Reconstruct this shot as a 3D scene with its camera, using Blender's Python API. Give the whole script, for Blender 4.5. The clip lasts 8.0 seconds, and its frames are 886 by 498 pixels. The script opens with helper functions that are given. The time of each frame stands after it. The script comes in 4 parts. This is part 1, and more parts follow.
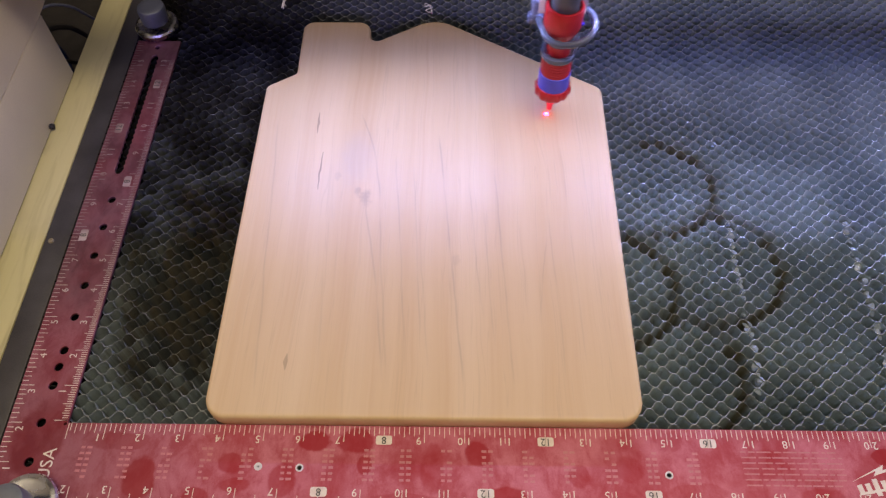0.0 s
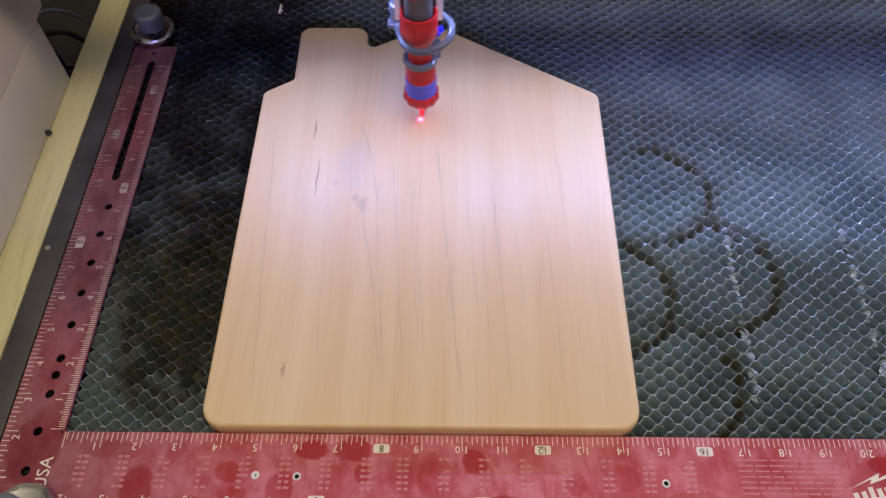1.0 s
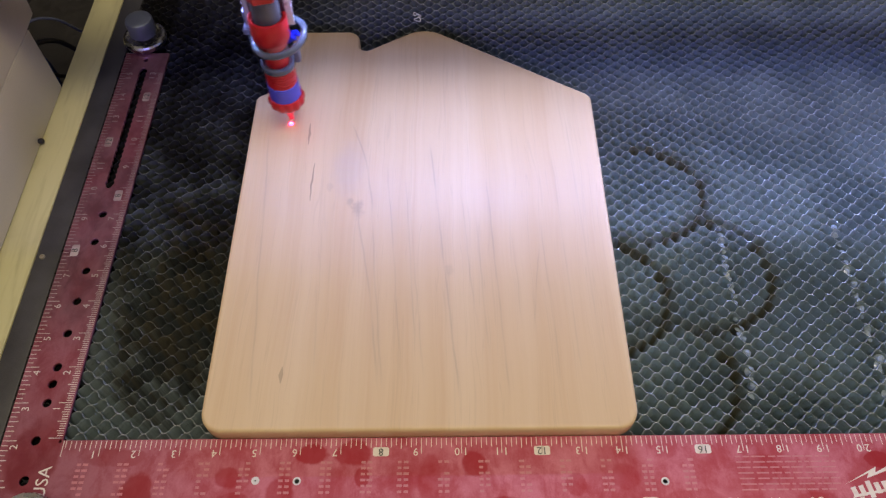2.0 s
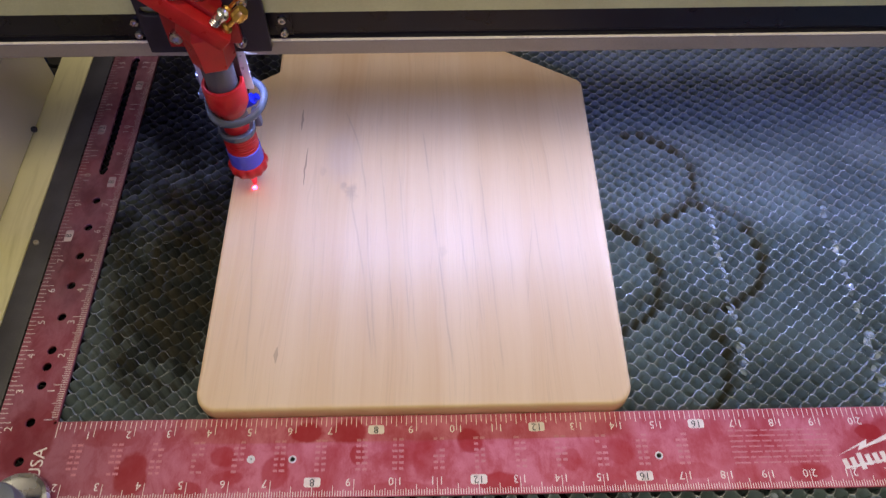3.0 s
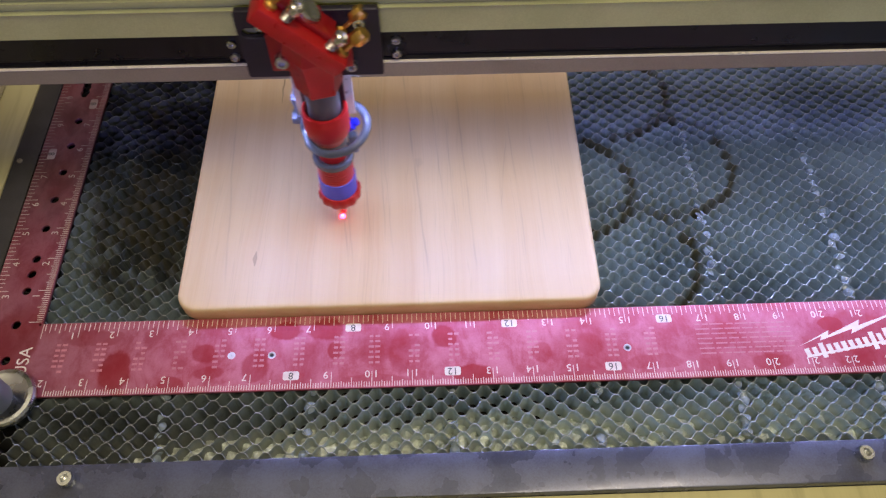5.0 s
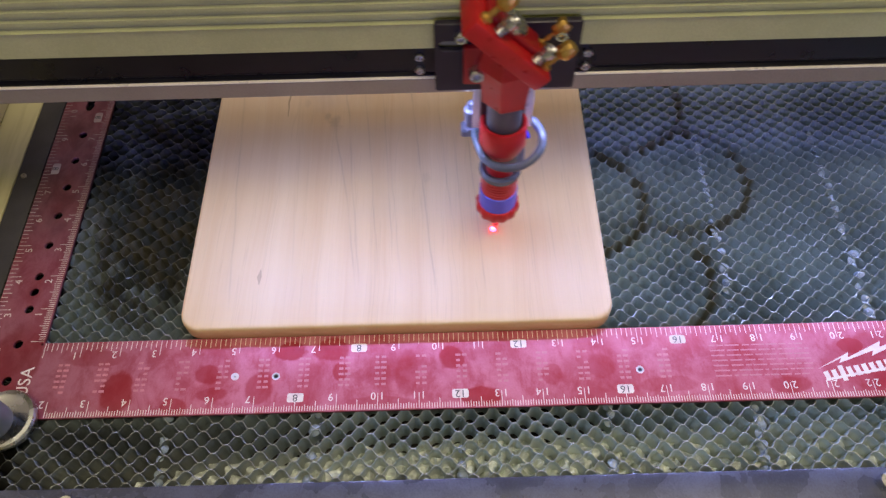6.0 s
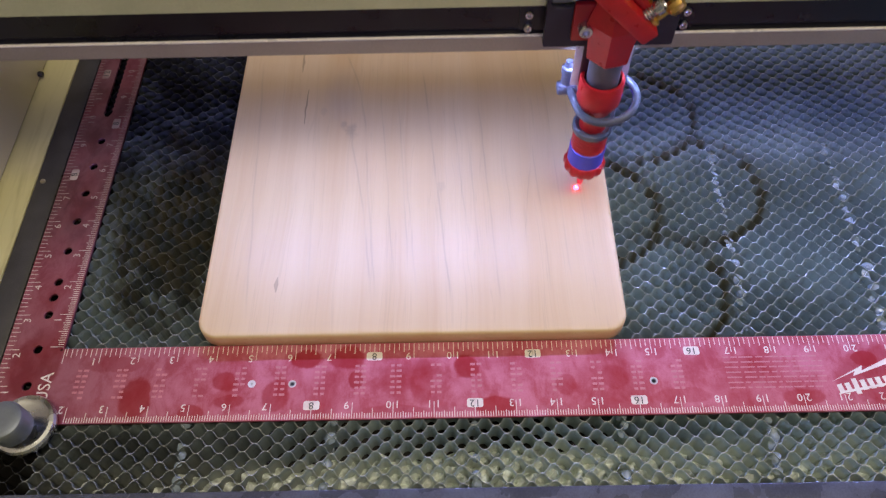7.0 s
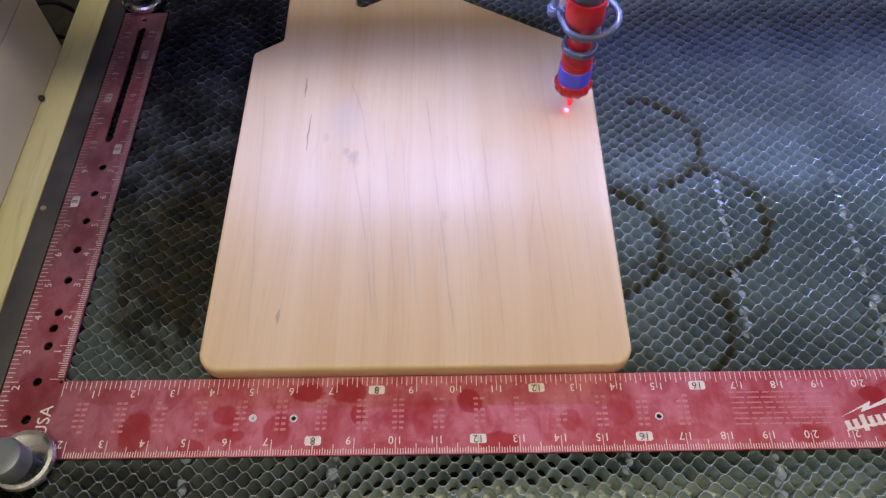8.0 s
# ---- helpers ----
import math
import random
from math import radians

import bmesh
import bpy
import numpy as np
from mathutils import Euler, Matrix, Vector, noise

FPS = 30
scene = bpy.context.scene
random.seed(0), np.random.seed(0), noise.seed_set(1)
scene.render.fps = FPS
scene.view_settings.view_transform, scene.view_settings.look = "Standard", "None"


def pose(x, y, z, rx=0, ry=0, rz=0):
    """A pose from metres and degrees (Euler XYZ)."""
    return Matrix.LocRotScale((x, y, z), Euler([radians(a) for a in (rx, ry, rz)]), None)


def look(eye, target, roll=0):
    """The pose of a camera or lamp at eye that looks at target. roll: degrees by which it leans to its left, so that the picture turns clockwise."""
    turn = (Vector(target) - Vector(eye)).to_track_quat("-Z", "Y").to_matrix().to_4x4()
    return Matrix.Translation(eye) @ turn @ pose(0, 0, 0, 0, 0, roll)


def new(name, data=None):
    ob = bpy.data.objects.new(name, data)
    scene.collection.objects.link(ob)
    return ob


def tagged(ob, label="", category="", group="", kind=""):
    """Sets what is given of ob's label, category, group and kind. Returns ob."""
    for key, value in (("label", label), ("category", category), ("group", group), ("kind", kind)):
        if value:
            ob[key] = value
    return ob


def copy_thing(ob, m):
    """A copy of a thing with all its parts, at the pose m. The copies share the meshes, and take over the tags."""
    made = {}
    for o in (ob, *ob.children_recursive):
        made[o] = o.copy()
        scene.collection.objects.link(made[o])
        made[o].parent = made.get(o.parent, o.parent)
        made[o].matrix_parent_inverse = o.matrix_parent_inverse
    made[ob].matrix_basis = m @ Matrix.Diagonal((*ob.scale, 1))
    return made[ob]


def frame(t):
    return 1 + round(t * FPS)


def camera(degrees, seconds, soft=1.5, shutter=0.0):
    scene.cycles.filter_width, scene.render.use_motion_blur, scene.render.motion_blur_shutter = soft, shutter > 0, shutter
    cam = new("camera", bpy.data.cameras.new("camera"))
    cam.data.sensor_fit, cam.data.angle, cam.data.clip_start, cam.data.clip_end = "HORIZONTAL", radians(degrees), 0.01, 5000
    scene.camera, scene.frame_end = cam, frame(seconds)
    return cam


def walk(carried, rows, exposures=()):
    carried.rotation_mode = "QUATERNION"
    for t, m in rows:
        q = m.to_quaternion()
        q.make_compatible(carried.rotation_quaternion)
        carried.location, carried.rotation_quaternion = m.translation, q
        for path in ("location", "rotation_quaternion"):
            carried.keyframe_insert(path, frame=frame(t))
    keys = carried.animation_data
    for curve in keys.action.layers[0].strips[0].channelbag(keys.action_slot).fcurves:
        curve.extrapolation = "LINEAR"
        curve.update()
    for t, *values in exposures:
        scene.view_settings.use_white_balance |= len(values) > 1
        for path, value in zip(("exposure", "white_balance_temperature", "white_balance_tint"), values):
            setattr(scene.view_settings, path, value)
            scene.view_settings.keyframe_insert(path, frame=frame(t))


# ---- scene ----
IN = 0.0254  # all sizes below are in inches
cam = camera(61.1, 8.0, soft=1.3, shutter=0.5)
PATH = [
    (0, (9.628, -6.535, 18.293), (9.606, -5.443, 16.618), -0.5),
    (0.5, (9.681, -6.457, 18.417), (9.663, -5.366, 16.741), -0.1),
    (1, (9.606, -6.351, 18.418), (9.593, -5.26, 16.742), -0.1),
    (1.2, (9.608, -6.372, 18.456), (9.598, -5.282, 16.78), -0.1),
    (2.3, (9.501, -6.392, 18.46), (9.515, -5.288, 16.792), -0.0),
    (2.5, (9.514, -6.512, 18.445), (9.533, -5.403, 16.781), 0.2),
    (3, (9.49, -7.054, 18.175), (9.516, -5.942, 16.513), 0.2),
    (3.2, (9.445, -7.44, 18.032), (9.476, -6.347, 16.357), 0.4),
    (3.5, (9.356, -8.184, 17.754), (9.386, -7.11, 16.067), 0.4),
    (3.7, (9.367, -8.621, 17.691), (9.403, -7.531, 16.015), 0.6),
    (4, (9.518, -9.212, 17.696), (9.559, -8.117, 16.023), 0.8),
    (4.2, (9.593, -9.328, 17.622), (9.633, -8.244, 15.942), 0.6),
    (4.5, (9.712, -9.225, 17.416), (9.754, -8.149, 15.73), 0.5),
    (4.7, (9.848, -9.224, 17.427), (9.891, -8.139, 15.748), 0.4),
    (5.8, (10.178, -8.641, 17.26), (10.181, -7.577, 15.566), -1.7),
    (6, (10.144, -8.54, 17.282), (10.147, -7.456, 15.601), -1.4),
    (6.3, (9.951, -8.457, 17.38), (9.948, -7.371, 15.7), -1.5),
    (6.5, (9.881, -8.457, 17.423), (9.871, -7.372, 15.743), -1.7),
    (7, (9.916, -8.354, 17.562), (9.902, -7.275, 15.879), -1.7),
    (7.5, (9.863, -7.976, 17.67), (9.842, -6.895, 15.987), -2.0),
    (8, (9.897, -7.604, 17.826), (9.878, -6.52, 16.145), -1.8),
]
walk(cam, [(t, look([v * IN for v in eye], [v * IN for v in target], roll)) for t, eye, target, roll in PATH],
     exposures=[(0.0, 0.05, 6800, 18), (0.4, 0.04, 6500, 13), (1.0, 0.03, 6450, 12), (2.4, 0.0, 6400, 11), (3.6, 0.0, 6550, 10), (4.2, 0.0, 6800, 8), (6.3, 0.0, 6800, 8), (7.0, 0.0, 6450, 10), (7.4, 0.0, 6350, 11), (8.0, 0.0, 6300, 11)])

# ---- light ----
scene.view_settings.exposure = 0.0
world = bpy.data.worlds.new("world")
scene.world = world
world.use_nodes = True
world.node_tree.nodes["Background"].inputs[0].default_value = (1.0, 0.92, 0.72, 1)
world.node_tree.nodes["Background"].inputs[1].default_value = 0.055


def area_lamp(name, at, aim, sx, sy, watts, colour):
    lamp = bpy.data.lights.new(name, "AREA")
    lamp.shape, lamp.size, lamp.size_y, lamp.energy, lamp.color = "RECTANGLE", sx * IN, sy * IN, watts, colour
    ob = new(name, lamp)
    ob.matrix_world = look([v * IN for v in at], [v * IN for v in aim])
    return ob


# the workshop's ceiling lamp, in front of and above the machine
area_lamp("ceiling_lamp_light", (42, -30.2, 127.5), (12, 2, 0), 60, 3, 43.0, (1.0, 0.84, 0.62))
# an added soft fill in place of the workshop's warm ambient light
area_lamp("added_fill_light", (12, -10, 129.0), (12, -10, 0), 170, 120, 38.0, (1.0, 0.88, 0.64))
# an added unseen cool strip lamp; an added blocker shades the near bed
area_lamp("added_cool_light", (10, -98, 60.0), (10, 8, 0), 60, 2.0, 27.0, (0.30, 0.27, 1.0))
LED = 1500.0


# ---- materials ----
def srgb(h):
    c = [int(h[i:i + 2], 16) / 255 for i in (0, 2, 4)]
    return tuple(v / 12.92 if v <= 0.04045 else ((v + 0.055) / 1.055) ** 2.4 for v in c) + (1,)


class Mat:
    """A node material with short ways to add nodes; coordinates in inches in the object's space."""

    def __init__(self, name):
        self.m = bpy.data.materials.new(name)
        self.m.use_nodes = True
        self.t = self.m.node_tree
        self.bsdf = self.t.nodes["Principled BSDF"]
        tc = self.t.nodes.new("ShaderNodeTexCoord")
        self.obj = self.scaled(tc.outputs["Object"], (1 / IN, 1 / IN, 1 / IN))

    def put(self, node, index, value):
        s = node.inputs[index]
        if isinstance(value, bpy.types.NodeSocket):
            self.t.links.new(value, s)
        else:
            s.default_value = value

    def scaled(self, vec, k):
        n = self.t.nodes.new("ShaderNodeVectorMath")
        n.operation = "MULTIPLY"
        self.put(n, 0, vec)
        self.put(n, 1, k)
        return n.outputs[0]

    def moved(self, vec, k):
        n = self.t.nodes.new("ShaderNodeVectorMath")
        n.operation = "ADD"
        self.put(n, 0, vec)
        self.put(n, 1, k)
        return n.outputs[0]

    def dist(self, vec, p):
        n = self.t.nodes.new("ShaderNodeVectorMath")
        n.operation = "DISTANCE"
        self.put(n, 0, vec)
        self.put(n, 1, p)
        return n.outputs["Value"]

    def noise(self, vec, scale, detail=3.0, rough=0.55, warp=0.0):
        n = self.t.nodes.new("ShaderNodeTexNoise")
        self.put(n, "Vector", vec)
        self.put(n, "Scale", scale)
        self.put(n, "Detail", detail)
        self.put(n, "Roughness", rough)
        self.put(n, "Distortion", warp)
        return n.outputs[0]

    def voronoi(self, vec, scale, randomness=1.0):
        n = self.t.nodes.new("ShaderNodeTexVoronoi")
        self.put(n, "Vector", vec)
        self.put(n, "Scale", scale)
        self.put(n, "Randomness", randomness)
        return n.outputs[0]

    def math(self, op, a, b=0.0, c=0.0):
        n = self.t.nodes.new("ShaderNodeMath")
        n.operation = op
        self.put(n, 0, a)
        self.put(n, 1, b)
        self.put(n, 2, c)
        return n.outputs[0]

    def ramp(self, value, lo, hi, a=0.0, b=1.0):
        n = self.t.nodes.new("ShaderNodeMapRange")
        n.interpolation_type = "SMOOTHSTEP"
        for i, v in enumerate((value, lo, hi, a, b)):
            self.put(n, i, v)
        return n.outputs[0]

    def mix(self, f, a, b):
        n = self.t.nodes.new("ShaderNodeMix")
        n.data_type = "RGBA"
        self.put(n, 0, f)
        self.put(n, 6, a)
        self.put(n, 7, b)
        return n.outputs[2]

    def xyz(self, vec):
        n = self.t.nodes.new("ShaderNodeSeparateXYZ")
        self.put(n, 0, vec)
        return n.outputs

    def bump(self, height, strength=0.3, depth=0.01):
        n = self.t.nodes.new("ShaderNodeBump")
        self.put(n, "Strength", strength)
        self.put(n, "Distance", depth * IN)
        self.put(n, "Height", height)
        self.put(self.bsdf, "Normal", n.outputs[0])

    def out(self, colour, rough=0.5, metal=0.0, spec=0.5, coat=0.0):
        self.put(self.bsdf, "Base Color", colour)
        self.put(self.bsdf, "Roughness", rough)
        self.put(self.bsdf, "Metallic", metal)
        self.put(self.bsdf, "Specular IOR Level", spec)
        self.put(self.bsdf, "Coat Weight", coat)
        return self.m


def painted(name, colour, rough=0.5, metal=0.0, vary=0.18, size=3.0, grain=40.0, relief=0.15):
    """A worn paint, plastic or metal: two scales of change in tone and gloss, and a fine relief."""
    m = Mat(name)
    big, fine = m.noise(m.obj, size, 4), m.noise(m.obj, grain, 2)
    dark = tuple(c * (1 - vary) for c in colour[:3]) + (1,)
    lite = tuple(min(1, c * (1 + vary)) for c in colour[:3]) + (1,)
    col = m.mix(m.ramp(m.math("MULTIPLY_ADD", fine, 0.4, m.math("MULTIPLY", big, 0.7)), 0.35, 0.75), dark, lite)
    m.bump(fine, relief, 0.006)
    return m.out(col, m.ramp(big, 0.3, 0.7, max(0.03, rough - 0.08), rough + 0.1), metal)


def glowing(name, colour, strength):
    m = Mat(name)
    m.put(m.bsdf, "Emission Color", colour)
    m.put(m.bsdf, "Emission Strength", strength)
    return m.out(colour, 0.5)


def maple():
    m = Mat("maple_wood")
    x, y, z = m.xyz(m.obj)
    bend = m.noise(m.scaled(m.obj, (0.35, 0.16, 0.3)), 1.0, 3, 0.5)
    warped = m.t.nodes.new("ShaderNodeCombineXYZ")
    m.put(warped, 0, m.math("ADD", x, m.math("MULTIPLY", bend, 0.7)))
    m.put(warped, 1, m.math("MULTIPLY", y, 0.022))
    m.put(warped, 2, z)
    w = warped.outputs[0]
    tone = m.noise(w, 0.55, 4, 0.6)
    rings = m.noise(w, 2.6, 3, 0.6)
    lines = m.noise(w, 9.0, 2, 0.5)
    pores = m.noise(m.scaled(m.obj, (22, 0.5, 22)), 1.0, 2)
    col = m.mix(m.ramp(tone, 0.3, 0.7), srgb("D0B48A"), srgb("DDC7A3"))
    col = m.mix(m.ramp(rings, 0.5, 0.8, 0, 0.5), col, srgb("C6A378"))
    seam = m.math("ABSOLUTE", m.math("SUBTRACT", rings, 0.5))
    col = m.mix(m.ramp(seam, 0.0, 0.014, 0.09, 0.0), col, srgb("86705E"))
    seam2 = m.math("ABSOLUTE", m.math("SUBTRACT", lines, 0.56))
    col = m.mix(m.ramp(seam2, 0.0, 0.03, 0.03, 0.0), col, srgb("8A7460"))
    col = m.mix(m.ramp(pores, 0.5, 0.8, 0, 0.06), col, srgb("A9835F"))
    # mineral streaks and a small pin knot of this board
    for cx, y0, y1, wide, dark in ((5.38, 9.3, 10.2, 0.020, 0.45), (5.64, 7.1, 8.55, 0.011, 0.55), (5.40, 1.28, 1.75, 0.034, 0.34)):
        wob = m.math("MULTIPLY", m.math("SUBTRACT", m.noise(m.scaled(m.obj, (0.1, 1.6, 0.1)), 1.0, 2), 0.5), 0.12)
        dx = m.math("ABSOLUTE", m.math("SUBTRACT", m.math("SUBTRACT", x, cx), wob))
        mid, half = (y0 + y1) / 2, (y1 - y0) / 2
        dy = m.math("DIVIDE", m.math("ABSOLUTE", m.math("SUBTRACT", y, mid)), half)
        taper = m.math("MULTIPLY", m.math("SUBTRACT", 1.0, m.math("MINIMUM", dy, 1.0)), wide * 1.6)
        f = m.math("MULTIPLY", m.ramp(m.math("SUBTRACT", dx, taper), -0.005, 0.02, dark, 0.0), m.math("LESS_THAN", dy, 1.0))
        col = m.mix(f, col, srgb("4A3222"))
    # long grey growth lines: x = a + b y + c y^2 between two heights, with a slight waver
    for k, (a, b, c, y0, y1, wide, dark) in enumerate((
            (5.826, 0.561, -0.0463, 6.3, 10.3, 0.030, 0.40), (8.094, -0.09, 0.0, 1.2, 6.5, 0.028, 0.34), (7.985, -0.0657, -0.0107, 0.8, 6.7, 0.030, 0.34),
            (4.74, -0.0645, 0.0, 0.6, 10.0, 0.028, 0.30), (10.05, -0.09, 0.0, 0.8, 9.4, 0.028, 0.44), (8.62, -0.085, 0.0, 1.5, 8.6, 0.024, 0.30),
            (8.95, -0.06, 0.0, 2.2, 8.2, 0.022, 0.26), (9.15, -0.075, 0.0, 1.0, 7.6, 0.022, 0.22), (10.70, -0.075, 0.0, 2.4, 7.8, 0.022, 0.26),
            (10.88, -0.05, 0.0, 2.0, 6.6, 0.022, 0.28), (11.28, -0.045, 0.0, 0.9, 8.0, 0.026, 0.42), (11.80, -0.04, 0.0, 3.0, 6.2, 0.020, 0.24),
            (11.62, 0.13, 0.0, 2.7, 5.6, 0.020, 0.30), (12.62, -0.03, 0.0, 1.0, 6.4, 0.022, 0.26), (13.15, -0.02, 0.0, 1.4, 9.0, 0.022, 0.22),
            (13.75, -0.02, 0.0, 0.8, 10.5, 0.022, 0.18), (6.62, -0.075, 0.0, 5.8, 8.9, 0.03, 0.22), (6.30, -0.05, 0.0, 1.2, 4.4, 0.028, 0.22))):
        waver = m.math("SUBTRACT", m.noise(m.moved(m.scaled(m.obj, (0.02, 0.55, 0.02)), (k * 3.7, 0, 0)), 1.0, 3.0, 0.5), 0.5)
        bend_y = m.math("MULTIPLY_ADD", y, m.math("MULTIPLY_ADD", y, c, b), a)
        line = m.math("ABSOLUTE", m.math("SUBTRACT", m.math("SUBTRACT", x, bend_y), m.math("MULTIPLY", waver, 0.16)))
        ends = m.math("MULTIPLY", m.ramp(y, y0 - 0.3, y0 + 0.9), m.ramp(y, y1 - 0.7, y1, 1.0, 0.0))
        fade = m.math("MULTIPLY", ends, m.ramp(m.noise(m.moved(m.scaled(m.obj, (0.1, 0.6, 0.1)), (0, k * 5.1, 0)), 1.0, 1), 0.35, 0.6, 0.35, 1.0))
        col = m.mix(m.math("MULTIPLY", m.ramp(line, wide * 0.15, wide * 1.5, dark * 0.44, 0.0), fade), col, srgb("6F625C"))
        halo = m.math("MULTIPLY", m.ramp(line, 0.0, wide * 9, dark * 0.16, 0.0), fade)
        col = m.mix(halo, col, srgb("8C7B6E"))
    # the old knot: two smudges on a shelf under a pale grey oval
    rag = m.math("MULTIPLY", m.math("SUBTRACT", m.noise(m.obj, 3.5, 3), 0.5), 0.22)
    oval = m.math("ADD", m.dist(m.scaled(m.obj, (1, 0.5, 0)), (6.72, 4.15, 0)), rag)
    col = m.mix(m.ramp(oval, 0.2, 0.75, 0.28, 0.0), col, srgb("B9B3AE"))
    for cx, cy, r, dark in ((6.84, 7.05, 0.12, 0.28), (7.08, 6.78, 0.17, 0.34), (6.2, 7.6, 0.10, 0.12), (9.75, 4.6, 0.12, 0.12)):
        d = m.math("ADD", m.dist(m.scaled(m.obj, (1, 0.5, 0)), (cx, cy * 0.5, 0)), m.math("MULTIPLY", rag, 1.2))
        col = m.mix(m.ramp(d, r * 0.2, r * 1.3, dark, 0.0), col, srgb("786A62"))
    m.bump(m.math("ADD", pores, m.math("MULTIPLY", lines, 0.5)), 0.12, 0.004)
    return m.out(col, m.ramp(rings, 0.3, 0.7, 0.37, 0.47), 0.0, 0.5)


def red_anodised():
    m = Mat("red_anodised_aluminium")
    n = m.noise(m.obj, 0.55, 4, 0.6, 0.4)
    fine = m.noise(m.obj, 24, 3, 0.7)
    rag = m.math("MULTIPLY", m.math("SUBTRACT", m.noise(m.obj, 1.9, 4), 0.5), 0.9)
    clean = None
    # wiped patches where the bare red shows: centre, half width, half height, how clean
    for cx, cy, rx, ry, f in ((2.1, -1.4, 0.42, 0.62, 1.0), (4.3, -0.98, 0.34, 0.28, 0.8), (4.45, -1.5, 0.45, 0.18, 0.7), (5.6, -1.35, 0.38, 0.42, 0.7),
                              (6.3, -0.4, 0.42, 0.28, 1.0), (7.3, -0.38, 0.45, 0.32, 0.9), (7.55, -1.0, 0.2, 0.24, 0.9), (3.55, -1.78, 0.35, 0.22, 0.8),
                              (1.4, -0.45, 0.9, 0.25, 0.6), (-0.6, -0.4, 0.7, 1.0, 0.8), (10.3, -0.7, 0.34, 0.34, 0.9), (20.25, -0.66, 0.34, 0.26, 1.0),
                              (20.9, -1.1, 1.6, 0.85, 0.62), (14.0, -1.0, 0.38, 0.36, 0.5), (12.75, -1.2, 0.3, 0.28, 0.55), (11.0, -1.72, 0.5, 0.26, 0.9),
                              (17.3, -0.85, 0.5, 0.4, 0.5), (18.5, -1.65, 0.55, 0.25, 0.6), (9.2, -1.1, 0.3, 0.7, 0.5), (15.6, -1.55, 0.7, 0.2, 0.4), (8.6, -1.8, 0.9, 0.16, 0.5)):
        d = m.dist(m.scaled(m.obj, (1 / rx, 1 / ry, 0)), (cx / rx, cy / ry, 0))
        patch = m.ramp(m.math("ADD", d, rag), 0.80, 1.08, f * 0.9, 0.0)
        clean = patch if clean is None else m.math("MAXIMUM", clean, patch)
    smear = m.noise(m.scaled(m.obj, (1.5, 0.9, 1)), 1.1, 5, 0.7, 0.3)
    dust = m.math("MULTIPLY", m.ramp(n, 0.28, 0.6, 0.4, 1.0), m.ramp(smear, 0.34, 0.62, 0.40, 1.0))
    dust = m.math("MULTIPLY", dust, m.math("SUBTRACT", 1.0, m.math("MULTIPLY", clean, 0.95)))
    dust = m.math("MULTIPLY", dust, m.ramp(fine, 0.2, 0.8, 0.75, 1.0))
    col = m.mix(dust, srgb("9C0A1E"), srgb("CA7A8E"))
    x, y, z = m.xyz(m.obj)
    # smoky film along the short arm, plus painted dimness toward the left end
    smoke_dim = m.math("MULTIPLY", m.math("MAXIMUM", m.ramp(y, -0.6, 4.5, 0.0, 0.92), m.ramp(x, 5.0, -0.8, 0.0, 0.58)), m.ramp(n, 0.2, 0.7, 0.75, 1.0))
    col = m.mix(smoke_dim, col, m.mix(m.ramp(smear, 0.35, 0.65), srgb("543840"), srgb("6E4F56")))
    m.bump(fine, 0.08, 0.003)
    return m.out(col, m.ramp(dust, 0, 1, 0.30, 0.46), 0.35, 0.5)


